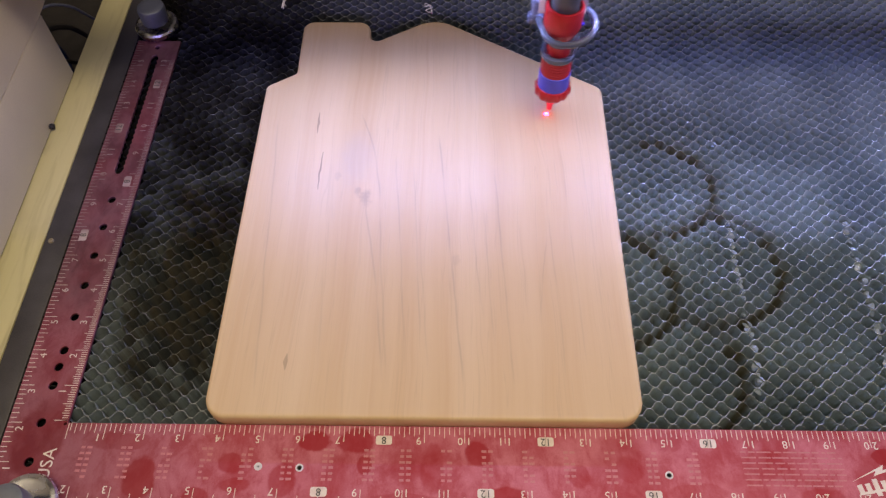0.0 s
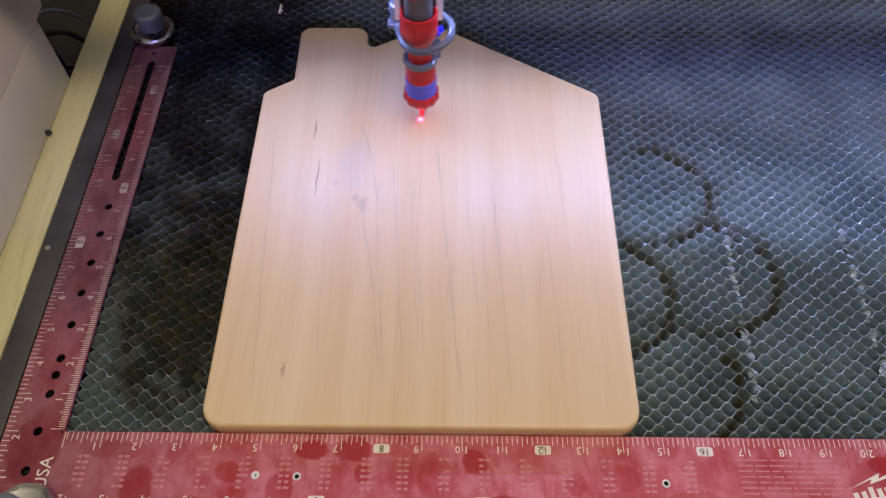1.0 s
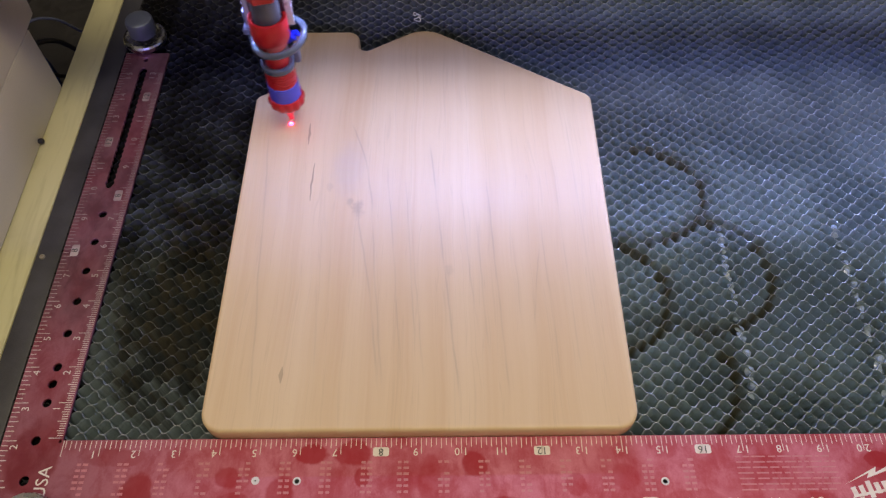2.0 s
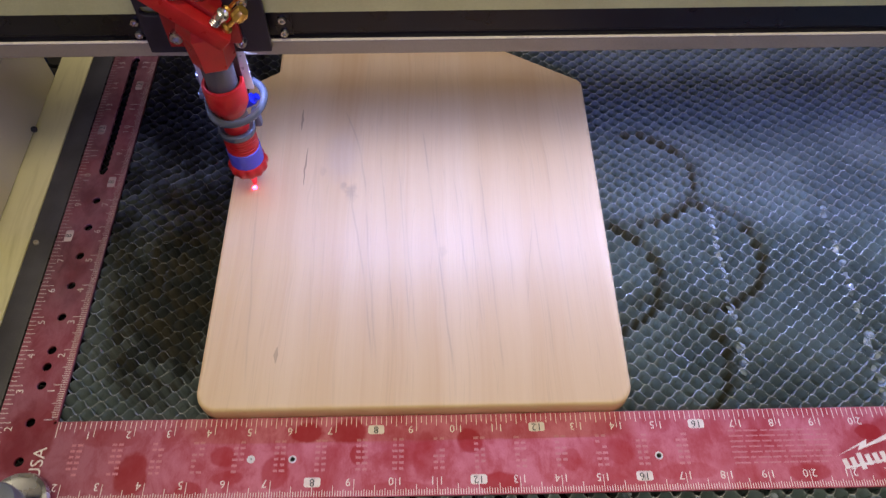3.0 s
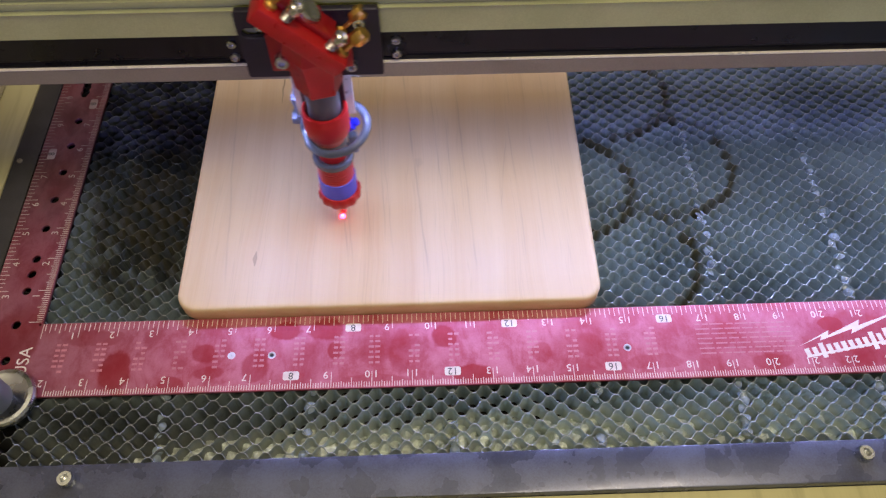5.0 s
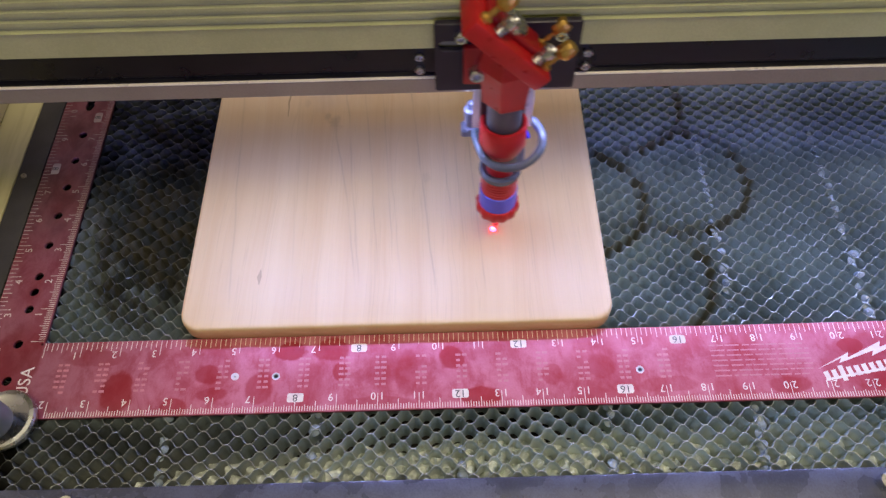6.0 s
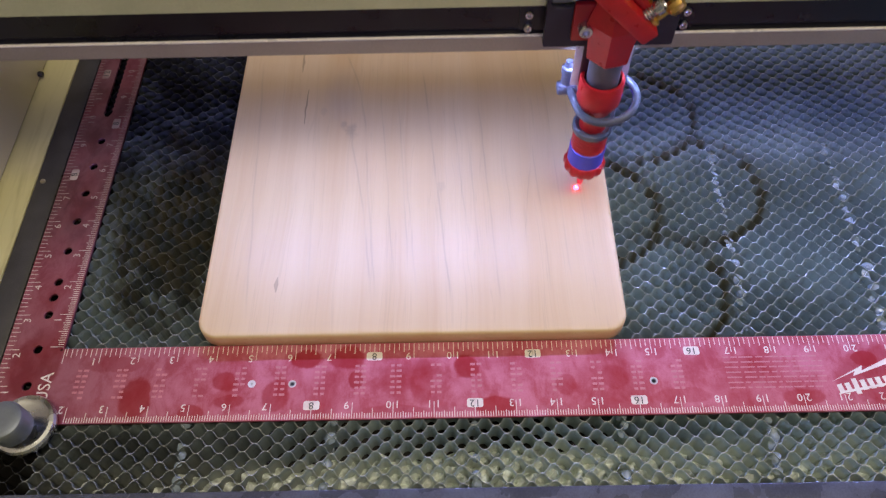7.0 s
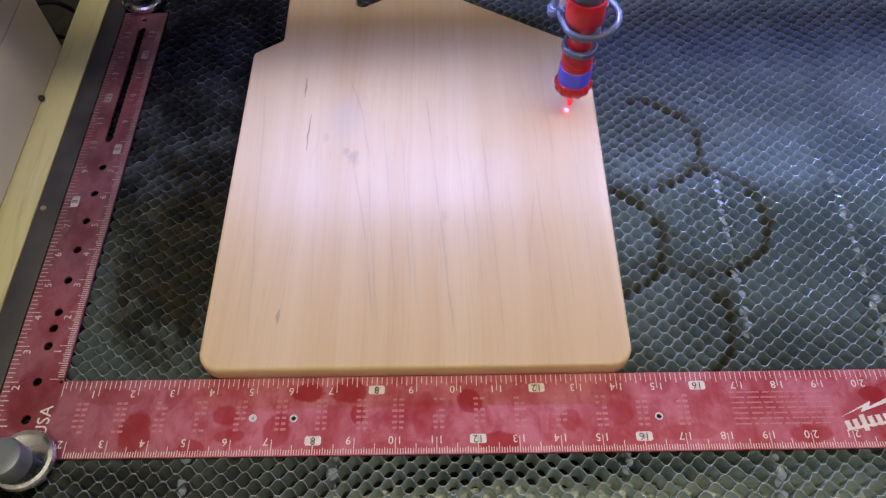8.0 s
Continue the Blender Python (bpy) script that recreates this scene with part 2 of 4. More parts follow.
def honeycomb_metal():
    m = Mat("honeycomb_aluminium")
    x, y, z = m.xyz(m.obj)
    flat = m.scaled(m.obj, (1, 1, 0))
    wob = m.math("MULTIPLY", m.math("SUBTRACT", m.noise(flat, 1.4, 2), 0.5), 0.34)
    broken = m.noise(flat, 2.2, 3)
    soot_shade = None
    for cx, cy, r in ((15.9, 7.8, 1.76), (17.3, 4.9, 1.8), (14.2, 4.2, 1.78), (15.6, 1.55, 1.77)):
        d = m.math("ABSOLUTE", m.math("SUBTRACT", m.math("ADD", m.dist(flat, (cx, cy, 0)), wob), r))
        f = m.math("MULTIPLY", m.ramp(d, 0.04, 0.18, 0.85, 0.0), m.ramp(broken, 0.34, 0.5, 0.45, 1.0))
        f = m.math("MULTIPLY", f, m.ramp(x, cx - 0.9, cx + 0.1))
        soot_shade = f if soot_shade is None else m.math("MAXIMUM", soot_shade, f)
    blot = m.math("MULTIPLY", m.math("SUBTRACT", m.noise(flat, 1.0, 5, 0.65), 0.5), 4.2)
    left = m.ramp(m.math("ADD", m.dist(m.scaled(flat, (1, 0.62, 0)), (2.2, 2.35, 0)), blot), 1.2, 2.8, 1.0, 0.0)
    rings = soot_shade
    # sooty blot, then cells painted black under the square so its slot looks dark
    soot_shade = m.math("MAXIMUM", m.math("MULTIPLY", left, 0.9), m.ramp(x, -0.3, 0.2, 1.0, 0.0))
    # paints in the weak light left of the board, over sooty cells
    left_dim = m.math("MULTIPLY", m.ramp(y, 0.5, 6.0, 0.3, 0.97), m.ramp(x, 3.4, 7.0, 1.0, 0.0))
    soot_shade = m.math("MAXIMUM", soot_shade, m.math("MULTIPLY", left_dim, m.ramp(m.noise(flat, 0.6, 3), 0.3, 0.6, 0.75, 1.0)))
    patch = m.noise(flat, 0.35, 4)
    base = m.mix(m.ramp(patch, 0.35, 0.65), srgb("A4B8BA"), srgb("C0D2D2"))
    base = m.mix(m.ramp(m.noise(m.obj, 6, 3), 0.55, 0.75, 0, 0.35), base, srgb("6E6C66"))
    # clean foil at the front edge, lower walls painted paler as if lit
    reach = m.math("ADD", y, m.math("MULTIPLY", m.math("SUBTRACT", 0.5, m.noise(flat, 2.4, 3)), 1.1))
    reach = m.math("SUBTRACT", reach, m.ramp(x, 3.0, 14.0, 0.0, 0.45))
    clean = m.ramp(reach, -3.05, -2.75, 1.0, 0.0)
    base = m.mix(m.math("MULTIPLY", clean, m.ramp(z, -0.3, -0.15, 0.8, 0.1)), base, srgb("D4DCD0"))
    # darker toward the back, most at left: shade painted into the colour
    back_dim = m.ramp(m.math("ADD", y, m.math("MULTIPLY", patch, 4.0)), 8.8, 13.0, 0.0, 0.85)
    back_dim = m.math("MULTIPLY", back_dim, m.ramp(x, 6.0, 20.0, 1.0, 0.25))
    base = m.mix(back_dim, base, srgb("55585C"))
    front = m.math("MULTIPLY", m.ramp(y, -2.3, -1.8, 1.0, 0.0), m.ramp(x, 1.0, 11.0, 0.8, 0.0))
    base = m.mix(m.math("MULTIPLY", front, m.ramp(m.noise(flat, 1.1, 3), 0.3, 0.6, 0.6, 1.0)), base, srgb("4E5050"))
    col = m.mix(rings, base, srgb("5A4E1E"))
    col = m.mix(soot_shade, col, m.mix(m.math("MULTIPLY", left, m.ramp(m.noise(flat, 1.6, 3), 0.4, 0.65)), srgb("1E1D1C"), srgb("453819")))
    soot_shade = m.math("MAXIMUM", soot_shade, rings)
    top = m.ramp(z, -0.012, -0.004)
    col = m.mix(m.math("MULTIPLY", top, m.math("SUBTRACT", 1.0, m.math("MULTIPLY", soot_shade, 0.92))), col, srgb("C4CACE"))
    gloss = m.math("MAXIMUM", m.ramp(patch, 0.3, 0.7, 0.34, 0.5), m.math("MULTIPLY", soot_shade, 0.85))
    metal = m.math("MULTIPLY", m.ramp(soot_shade, 0, 1, 0.3, 0.0), m.math("SUBTRACT", 1.0, clean))
    return m.out(col, gloss, metal, m.ramp(soot_shade, 0, 1, 0.5, 0.1))


def cream_paint():
    m = Mat("cream_enamel")
    n = m.noise(m.obj, 0.4, 4)
    streak = m.noise(m.scaled(m.obj, (2.5, 0.25, 1)), 1.0, 4, 0.6, 0.4)
    col = m.mix(m.ramp(streak, 0.45, 0.75, 0, 0.5), srgb("C2BD8A"), srgb("8C865E"))
    col = m.mix(m.ramp(n, 0.55, 0.75, 0, 0.3), col, srgb("98926E"))
    m.bump(m.noise(m.obj, 30, 2), 0.06, 0.004)
    return m.out(col, 0.42)


def soiled_ink():
    """White print, smoked brown along the short arm of the square."""
    m = Mat("white_print")
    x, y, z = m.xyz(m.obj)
    smoke_dim = m.math("MULTIPLY", m.ramp(y, 0.5, 7.0, 0.0, 0.86), m.ramp(m.noise(m.obj, 1.3, 3), 0.3, 0.65, 0.7, 1.0))
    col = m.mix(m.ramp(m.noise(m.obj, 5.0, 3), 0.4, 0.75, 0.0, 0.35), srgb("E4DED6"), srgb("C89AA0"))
    return m.out(m.mix(smoke_dim, col, srgb("6E5256")), 0.5)


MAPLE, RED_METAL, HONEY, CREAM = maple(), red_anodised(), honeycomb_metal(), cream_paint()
PANEL = painted("off_white_enamel", srgb("CCC4A8"), 0.45, 0, 0.06, 0.5, 20, 0.05)
BLACK = painted("black_anodised_aluminium", srgb("464648"), 0.36, 0.3, 0.25, 0.8, 30)
# front bar only: paler and bluer, with its sheen painted in
SCUFFED_SHEEN = painted("scuffed_sheen_aluminium", srgb("5E6272"), 0.28, 0.4, 0.3, 0.9, 26)
RAIL = painted("black_rail_steel", srgb("121216"), 0.34, 0.2, 0.2, 1.0, 30)
PLATE = painted("black_coated_plate", srgb("231F28"), 0.45, 0.2, 0.2)
ALU = painted("brushed_aluminium", srgb("B9BE88"), 0.36, 0.25, 0.10, 0.6, 30)
# lip's edge highlight painted bright; the face below painted darker for its shade
HIGHLIGHT_ALU = painted("aluminium_edge_highlight", srgb("EEEACC"), 0.3, 0.2, 0.08, 0.5, 30)
DARKER_ALU = painted("darker_aluminium", srgb("938C78"), 0.45, 0.3, 0.12, 0.5, 30)
MAROON = painted("dark_maroon_plate", srgb("3A1420"), 0.4, 0.1, 0.15)
STEEL = painted("zinc_plated_steel", srgb("C8CAC8"), 0.24, 1.0, 0.12)
DARK_STEEL = painted("dull_grey_steel", srgb("555D68"), 0.42, 0.75, 0.12)
KNOB_STEEL = painted("satin_grey_steel", srgb("7A828A"), 0.38, 0.5, 0.1)
RED = painted("red_anodised_part", srgb("B01B1C"), 0.35, 0.15, 0.12)
DEEP_RED = painted("deep_red_anodised_part", srgb("92181A"), 0.38, 0.15, 0.12)
BLUE = painted("blue_anodised_part", srgb("4A4CB4"), 0.40, 0.1, 0.08)
BRIGHT_BLUE = painted("bright_blue_plastic", srgb("1E2CE0"), 0.35)
TUBE_GREY = painted("dark_grey_tube", srgb("565656"), 0.42, 0.3, 0.1)
HOSE = painted("grey_polyurethane_hose", srgb("484E54"), 0.14, 0.0, 0.08)
GREY_PLASTIC = painted("light_grey_plastic", srgb("5E6474"), 0.4, 0.0, 0.08)
WHITE_PLATE = painted("bare_bright_plate", srgb("D5D6DC"), 0.35, 0.4, 0.05)
BRASS = painted("brass", srgb("D2AC5C"), 0.34, 1.0, 0.12)
WHITE_INK = soiled_ink()
FADED_INK = painted("faded_white_print", srgb("C07C84"), 0.5, 0, 0.1)
DARK_VOID = painted("dark_grey_enamel", srgb("2A2824"), 0.6, 0, 0.2)
WALL = painted("workshop_wall_paint", srgb("BDB9AE"), 0.8, 0, 0.05, 0.05)
CABLE = painted("black_cable", srgb("1B1B1D"), 0.45)
CABLE_BLUE = painted("blue_cable", srgb("20346A"), 0.45)
PALE_CELLS = painted("pale_lit_cells", srgb("DCE6DC"), 0.45, 0, 0.3, 2.0, 9.0, 0.4)
GLUE = painted("glassy_glue", srgb("8896A2"), 0.12, 0.0, 0.1)
THREAD = painted("white_fluff", srgb("DADAD6"), 0.8)
LED_GLOW = glowing("cool_white_leds", (0.37, 0.44, 1.0, 1), LED)
SPOT_GLOW = glowing("red_pointer_glow", (1.0, 0.02, 0.07, 1), 34.0)
SPOT_CORE = glowing("red_pointer_core", (1.0, 0.5, 0.55, 1), 4.0)
# glow added to paint the red pointer's light onto the cone
NOZZLE_GLOW = glowing("red_lit_nozzle", (1.0, 0.03, 0.06, 1), 0.35)


# ---- mesh helpers ----
def part(name, bm, material, parent=None, label="", smooth=35):
    """Links a bmesh, drawn in inches, as one mesh object under parent."""
    bmesh.ops.scale(bm, vec=(IN, IN, IN), verts=bm.verts)
    bmesh.ops.recalc_face_normals(bm, faces=bm.faces)
    me = bpy.data.meshes.new(name)
    bm.to_mesh(me)
    bm.free()
    me.materials.append(material)
    if smooth:
        for p in me.polygons:
            p.use_smooth = True
        me.set_sharp_from_angle(angle=radians(smooth))
    ob = new(name, me)
    ob.parent = parent
    if label:
        tagged(ob, label)
    return ob


def empty(name, label, category, group="", kind=""):
    return tagged(new(name), label, category, group, kind)


def box(x0, x1, y0, y1, z0, z1, bevel=0.0, segs=2, bm=None, m=None):
    bm = bm or bmesh.new()
    mat = Matrix.Translation(((x0 + x1) / 2, (y0 + y1) / 2, (z0 + z1) / 2)) @ Matrix.Diagonal((x1 - x0, y1 - y0, z1 - z0, 1))
    r = bmesh.ops.create_cube(bm, size=1, matrix=mat)
    if bevel:
        edges = list({e for v in r["verts"] for e in v.link_edges})
        bmesh.ops.bevel(bm, geom=edges, offset=bevel, segments=segs, affect="EDGES", profile=0.5)
    if m is not None:
        bmesh.ops.transform(bm, matrix=m, verts=bm.verts)
    return bm


def lathe(profile, segs=32, m=None, bm=None, scallop=0.0, lobes=0, caps=True):
    """A solid of revolution about z from (radius, z) pairs; scallop: depth of grips cut into it."""
    bm = bm or bmesh.new()
    rings = []
    for r, z in profile:
        ring = []
        for i in range(segs):
            a = 2 * math.pi * i / segs
            k = r * (1 - scallop * (0.5 + 0.5 * math.cos(lobes * a))) if scallop else r
            ring.append(bm.verts.new((k * math.cos(a), k * math.sin(a), z)))
        rings.append(ring)
    for a, b in zip(rings, rings[1:]):
        for i in range(segs):
            bm.faces.new((a[i], a[(i + 1) % segs], b[(i + 1) % segs], b[i]))
    if caps:
        bm.faces.new(rings[0])
        bm.faces.new(rings[-1])
    if m is not None:
        bmesh.ops.transform(bm, matrix=m, verts=bm.verts)
    return bm


def sweep(points, radius, sides=10, bm=None, closed=False):
    """A round tube along points."""
    bm = bm or bmesh.new()
    pts = [Vector(p) for p in points]
    rings, n = [], len(pts)
    up = Vector((0.12, 0.31, 0.94)).normalized()
    for i, p in enumerate(pts):
        a, b = (pts[i - 1], pts[(i + 1) % n]) if closed else (pts[max(0, i - 1)], pts[min(n - 1, i + 1)])
        d = (b - a).normalized()
        u = d.cross(up).normalized()
        v = u.cross(d)
        rings.append([bm.verts.new(p + radius * (u * math.cos(2 * math.pi * k / sides) + v * math.sin(2 * math.pi * k / sides))) for k in range(sides)])
    pairs = list(zip(rings, rings[1:])) + ([(rings[-1], rings[0])] if closed else [])
    for a, b in pairs:
        for k in range(sides):
            bm.faces.new((a[k], a[(k + 1) % sides], b[(k + 1) % sides], b[k]))
    if not closed:
        bm.faces.new(rings[0])
        bm.faces.new(rings[-1])
    return bm


def spline(ctrl, steps=8):
    """A smooth line through control points."""
    c = [Vector(p) for p in ctrl]
    c = [c[0] * 2 - c[1]] + c + [c[-1] * 2 - c[-2]]
    line = []
    for a, b, d, e in zip(c, c[1:], c[2:], c[3:]):
        for k in range(steps):
            t = k / steps
            line.append(0.5 * (2 * b + (d - a) * t + (2 * a - 5 * b + 4 * d - e) * t * t + (3 * b - a - 3 * d + e) * t ** 3))
    return line + [c[-2]]


def rounded(corners, steps=7):
    """A polygon whose corners (x, y, radius) are rounded."""
    line, n = [], len(corners)
    for i, (x, y, r) in enumerate(corners):
        p = Vector((x, y))
        a, b = Vector(corners[i - 1][:2]) - p, Vector(corners[(i + 1) % n][:2]) - p
        half = a.angle(b) / 2
        cut = min(r / math.tan(half), 0.48 * a.length, 0.48 * b.length)
        s, e = p + a.normalized() * cut, p + b.normalized() * cut
        for k in range(steps + 1):
            t = k / steps
            line.append((1 - t) ** 2 * s + 2 * t * (1 - t) * (p * 0.72 + (s + e) * 0.14) + t * t * e)
    return line


def slab(outline, rings, bm=None):
    """A sheet with that outline; rings: (z, inset) from the bottom to the top, which shape its edge."""
    bm = bm or bmesh.new()
    n, layers = len(outline), []
    area = sum(a.x * b.y - b.x * a.y for a, b in zip(outline, outline[1:] + outline[:1]))
    normals = []
    for i in range(n):
        d = (outline[(i + 1) % n] - outline[i - 1]).normalized()
        normals.append(Vector((-d.y, d.x)) * (1 if area > 0 else -1))
    for z, inset in rings:
        layers.append([bm.verts.new((*(p + q * inset), z)) for p, q in zip(outline, normals)])
    for a, b in zip(layers, layers[1:]):
        for i in range(n):
            bm.faces.new((a[i], a[(i + 1) % n], b[(i + 1) % n], b[i]))
    bm.faces.new(layers[0])
    bm.faces.new(layers[-1])
    return bm


def prism(profile, x0, x1, bm=None):
    """A profile of (y, z) pairs drawn out along x."""
    bm = bm or bmesh.new()
    a = [bm.verts.new((x0, y, z)) for y, z in profile]
    b = [bm.verts.new((x1, y, z)) for y, z in profile]
    n = len(profile)
    for i in range(n):
        bm.faces.new((a[i], a[(i + 1) % n], b[(i + 1) % n], b[i]))
    bm.faces.new(a)
    bm.faces.new(b)
    return bm


def pierced(outline, holes, z0, z1):
    """A flat sheet with holes, from closed lines of (x, y)."""
    cu = bpy.data.curves.new("sheet", "CURVE")
    cu.dimensions, cu.fill_mode, cu.extrude = "2D", "BOTH", (z1 - z0) / 2
    for line in [outline, *holes]:
        s = cu.splines.new("POLY")
        s.points.add(len(line) - 1)
        for p, q in zip(s.points, line):
            p.co = (q[0], q[1], 0, 1)
        s.use_cyclic_u = True
    ob = new("sheet", cu)
    bpy.context.view_layer.update()
    me = bpy.data.meshes.new_from_object(ob.evaluated_get(bpy.context.evaluated_depsgraph_get()))
    bm = bmesh.new()
    bm.from_mesh(me)
    bpy.data.objects.remove(ob)
    bpy.data.curves.remove(cu)
    bpy.data.meshes.remove(me)
    bmesh.ops.translate(bm, vec=(0, 0, (z0 + z1) / 2), verts=bm.verts)
    bmesh.ops.remove_doubles(bm, verts=bm.verts, dist=1e-5)
    return bm


def circle(x, y, r, n=18):
    return [(x + r * math.cos(2 * math.pi * k / n), y + r * math.sin(2 * math.pi * k / n)) for k in range(n)]


GLYPHS = {}


def glyph(text, size):
    """The mesh of a text in the built-in font, centred, flat on z = 0, as a bmesh in inches."""
    if text not in GLYPHS:
        cu = bpy.data.curves.new("glyph", "FONT")
        cu.body, cu.size, cu.align_x, cu.align_y, cu.extrude, cu.resolution_u = text, 1.0, "CENTER", "CENTER", 0.004, 3
        ob = new("glyph", cu)
        bpy.context.view_layer.update()
        GLYPHS[text] = bpy.data.meshes.new_from_object(ob.evaluated_get(bpy.context.evaluated_depsgraph_get()))
        bpy.data.objects.remove(ob)
        bpy.data.curves.remove(cu)
    bm = bmesh.new()
    bm.from_mesh(GLYPHS[text])
    bmesh.ops.transform(bm, matrix=Matrix.Diagonal((size, size, 1, 1)), verts=bm.verts)
    return bm


def screw_head(name, x, y, z, r, h, material, parent, turn=None):
    """A socket screw's head with its hexagonal recess."""
    bm = lathe([(r, 0), (r, h * 0.7), (r * 0.86, h), (r * 0.5, h), (r * 0.46, h * 0.45)], 18)
    m = Matrix.Translation((x, y, z)) @ (turn or Matrix())
    bmesh.ops.transform(bm, matrix=m, verts=bm.verts)
    return part(name, bm, material, parent)


# ---- the workshop round the machine ----
def workshop():
    for name, b in (("wall_north", (-90, 110, 100, 104, -36, 130)), ("wall_south", (-90, 110, -104, -100, -36, 130)),
                    ("wall_west", (-94, -90, -104, 104, -36, 130)), ("wall_east", (110, 114, -104, 104, -36, 130))):
        tagged(part(name, box(*b), WALL), "plain beige painted workshop wall", "wall", kind="structure")
    tagged(part("floor", box(-94, 114, -104, 104, -40, -36), DARK_VOID), "dark grey workshop floor", "floor", kind="structure")
    tagged(part("ceiling", box(-94, 114, -104, 104, 130, 134), WALL), "plain beige workshop ceiling", "ceiling", kind="structure")


# ---- the machine's casing and bed ----
def casing():
    c = empty("machine_casing", "cream enamelled laser cutter casing with dark interior round the bed", "laser cutter")
    part("front_panel", prism([(-4.66, -0.25), (-9.0, -0.35), (-9.6, -0.9), (-9.6, -34), (-4.66, -34)], -8, 34), CREAM, c)
    part("side_ledge", box(-3.45, -2.36, -4.6, 22, -1.5, 0.0, 0.04), CREAM, c, "streaked cream enamelled ledge")
    part("side_panel", box(-3.75, -3.4, -8, 12.46, 0.03, 2.52, 0.02), PANEL, c, "off-white enamelled inner side panel")
    part("side_panel_top", prism([(-8, 2.56), (12.42, 2.56), (13.1, 2.62), (14.2, 9), (-8, 9)], -3.75, -3.405), PANEL, c, "off-white enamelled inner side panel")
    part("outer_wall", box(-8.4, -8, -9.6, 26, -34, 12), DARK_VOID, c)
    part("outer_wall", box(34, 34.4, -9.6, 26, -34, 12), DARK_VOID, c)
    part("back_wall", box(-8.4, 34.4, 26, 26.4, -34, 22), DARK_VOID, c)
    part("tray", box(-2.3, 34, -4.6, 26, -1.9, -1.6), DARK_VOID, c, "sooty dark drip tray under the honeycomb")
    part("gutter", box(-8, -3.5, -8, 26, -3.0, -2.6), DARK_VOID, c)
    peg = lathe([(0.0, 0), (0.08, 0.0), (0.10, 0.07), (0.08, 0.14), (0.0, 0.16)], 12, Matrix.Translation((-3.40, 9.9, 0.16)) @ Matrix.Rotation(radians(90), 4, "Y"))
    part("peg", peg, CABLE, c, "small black rubber peg")
    # added out of view to cut the cool lamp's light off the near bed
    part("light_blocker", box(-8.4, 34.4, -9.9, -9.62, -34, 8.9, 0.05), CREAM, c, "added unseen cream wall that blocks the cool light")


def cables():
    for pts, r, mat, lab in (([(-5.2, 12.2, -1.5), (-4.6, 13.4, 0.6), (-4.2, 14.6, 0.2), (-3.9, 15.6, -1.4)], 0.09, CABLE, "black cable hanging in a loop beside the bed"),
                             ([(-5.6, 13.0, -1.2), (-4.7, 13.0, 0.2), (-3.9, 13.9, -0.8), (-4.4, 16.0, -1.8)], 0.07, CABLE, "black cable hanging in a loop beside the bed"),
                             ([(-5.3, 13.8, 1.8), (-5.0, 14.2, 0.4), (-4.9, 14.6, -1.0), (-5.2, 15.0, -2.4)], 0.12, CABLE_BLUE, "dark blue cable hanging beside the bed"),
                             ([(-6.0, 14.0, -0.4), (-4.9, 14.6, 0.9), (-4.3, 15.4, 0.5), (-4.2, 16.5, -1.0)], 0.05, GREY_PLASTIC, "thin grey hose looped beside the bed")):
        tagged(part("cable", sweep(spline(pts), r, 10), mat), lab, "cable", "cables beside the bed")


CELL, ROW, DEEP = 0.53, 0.196, 0.75


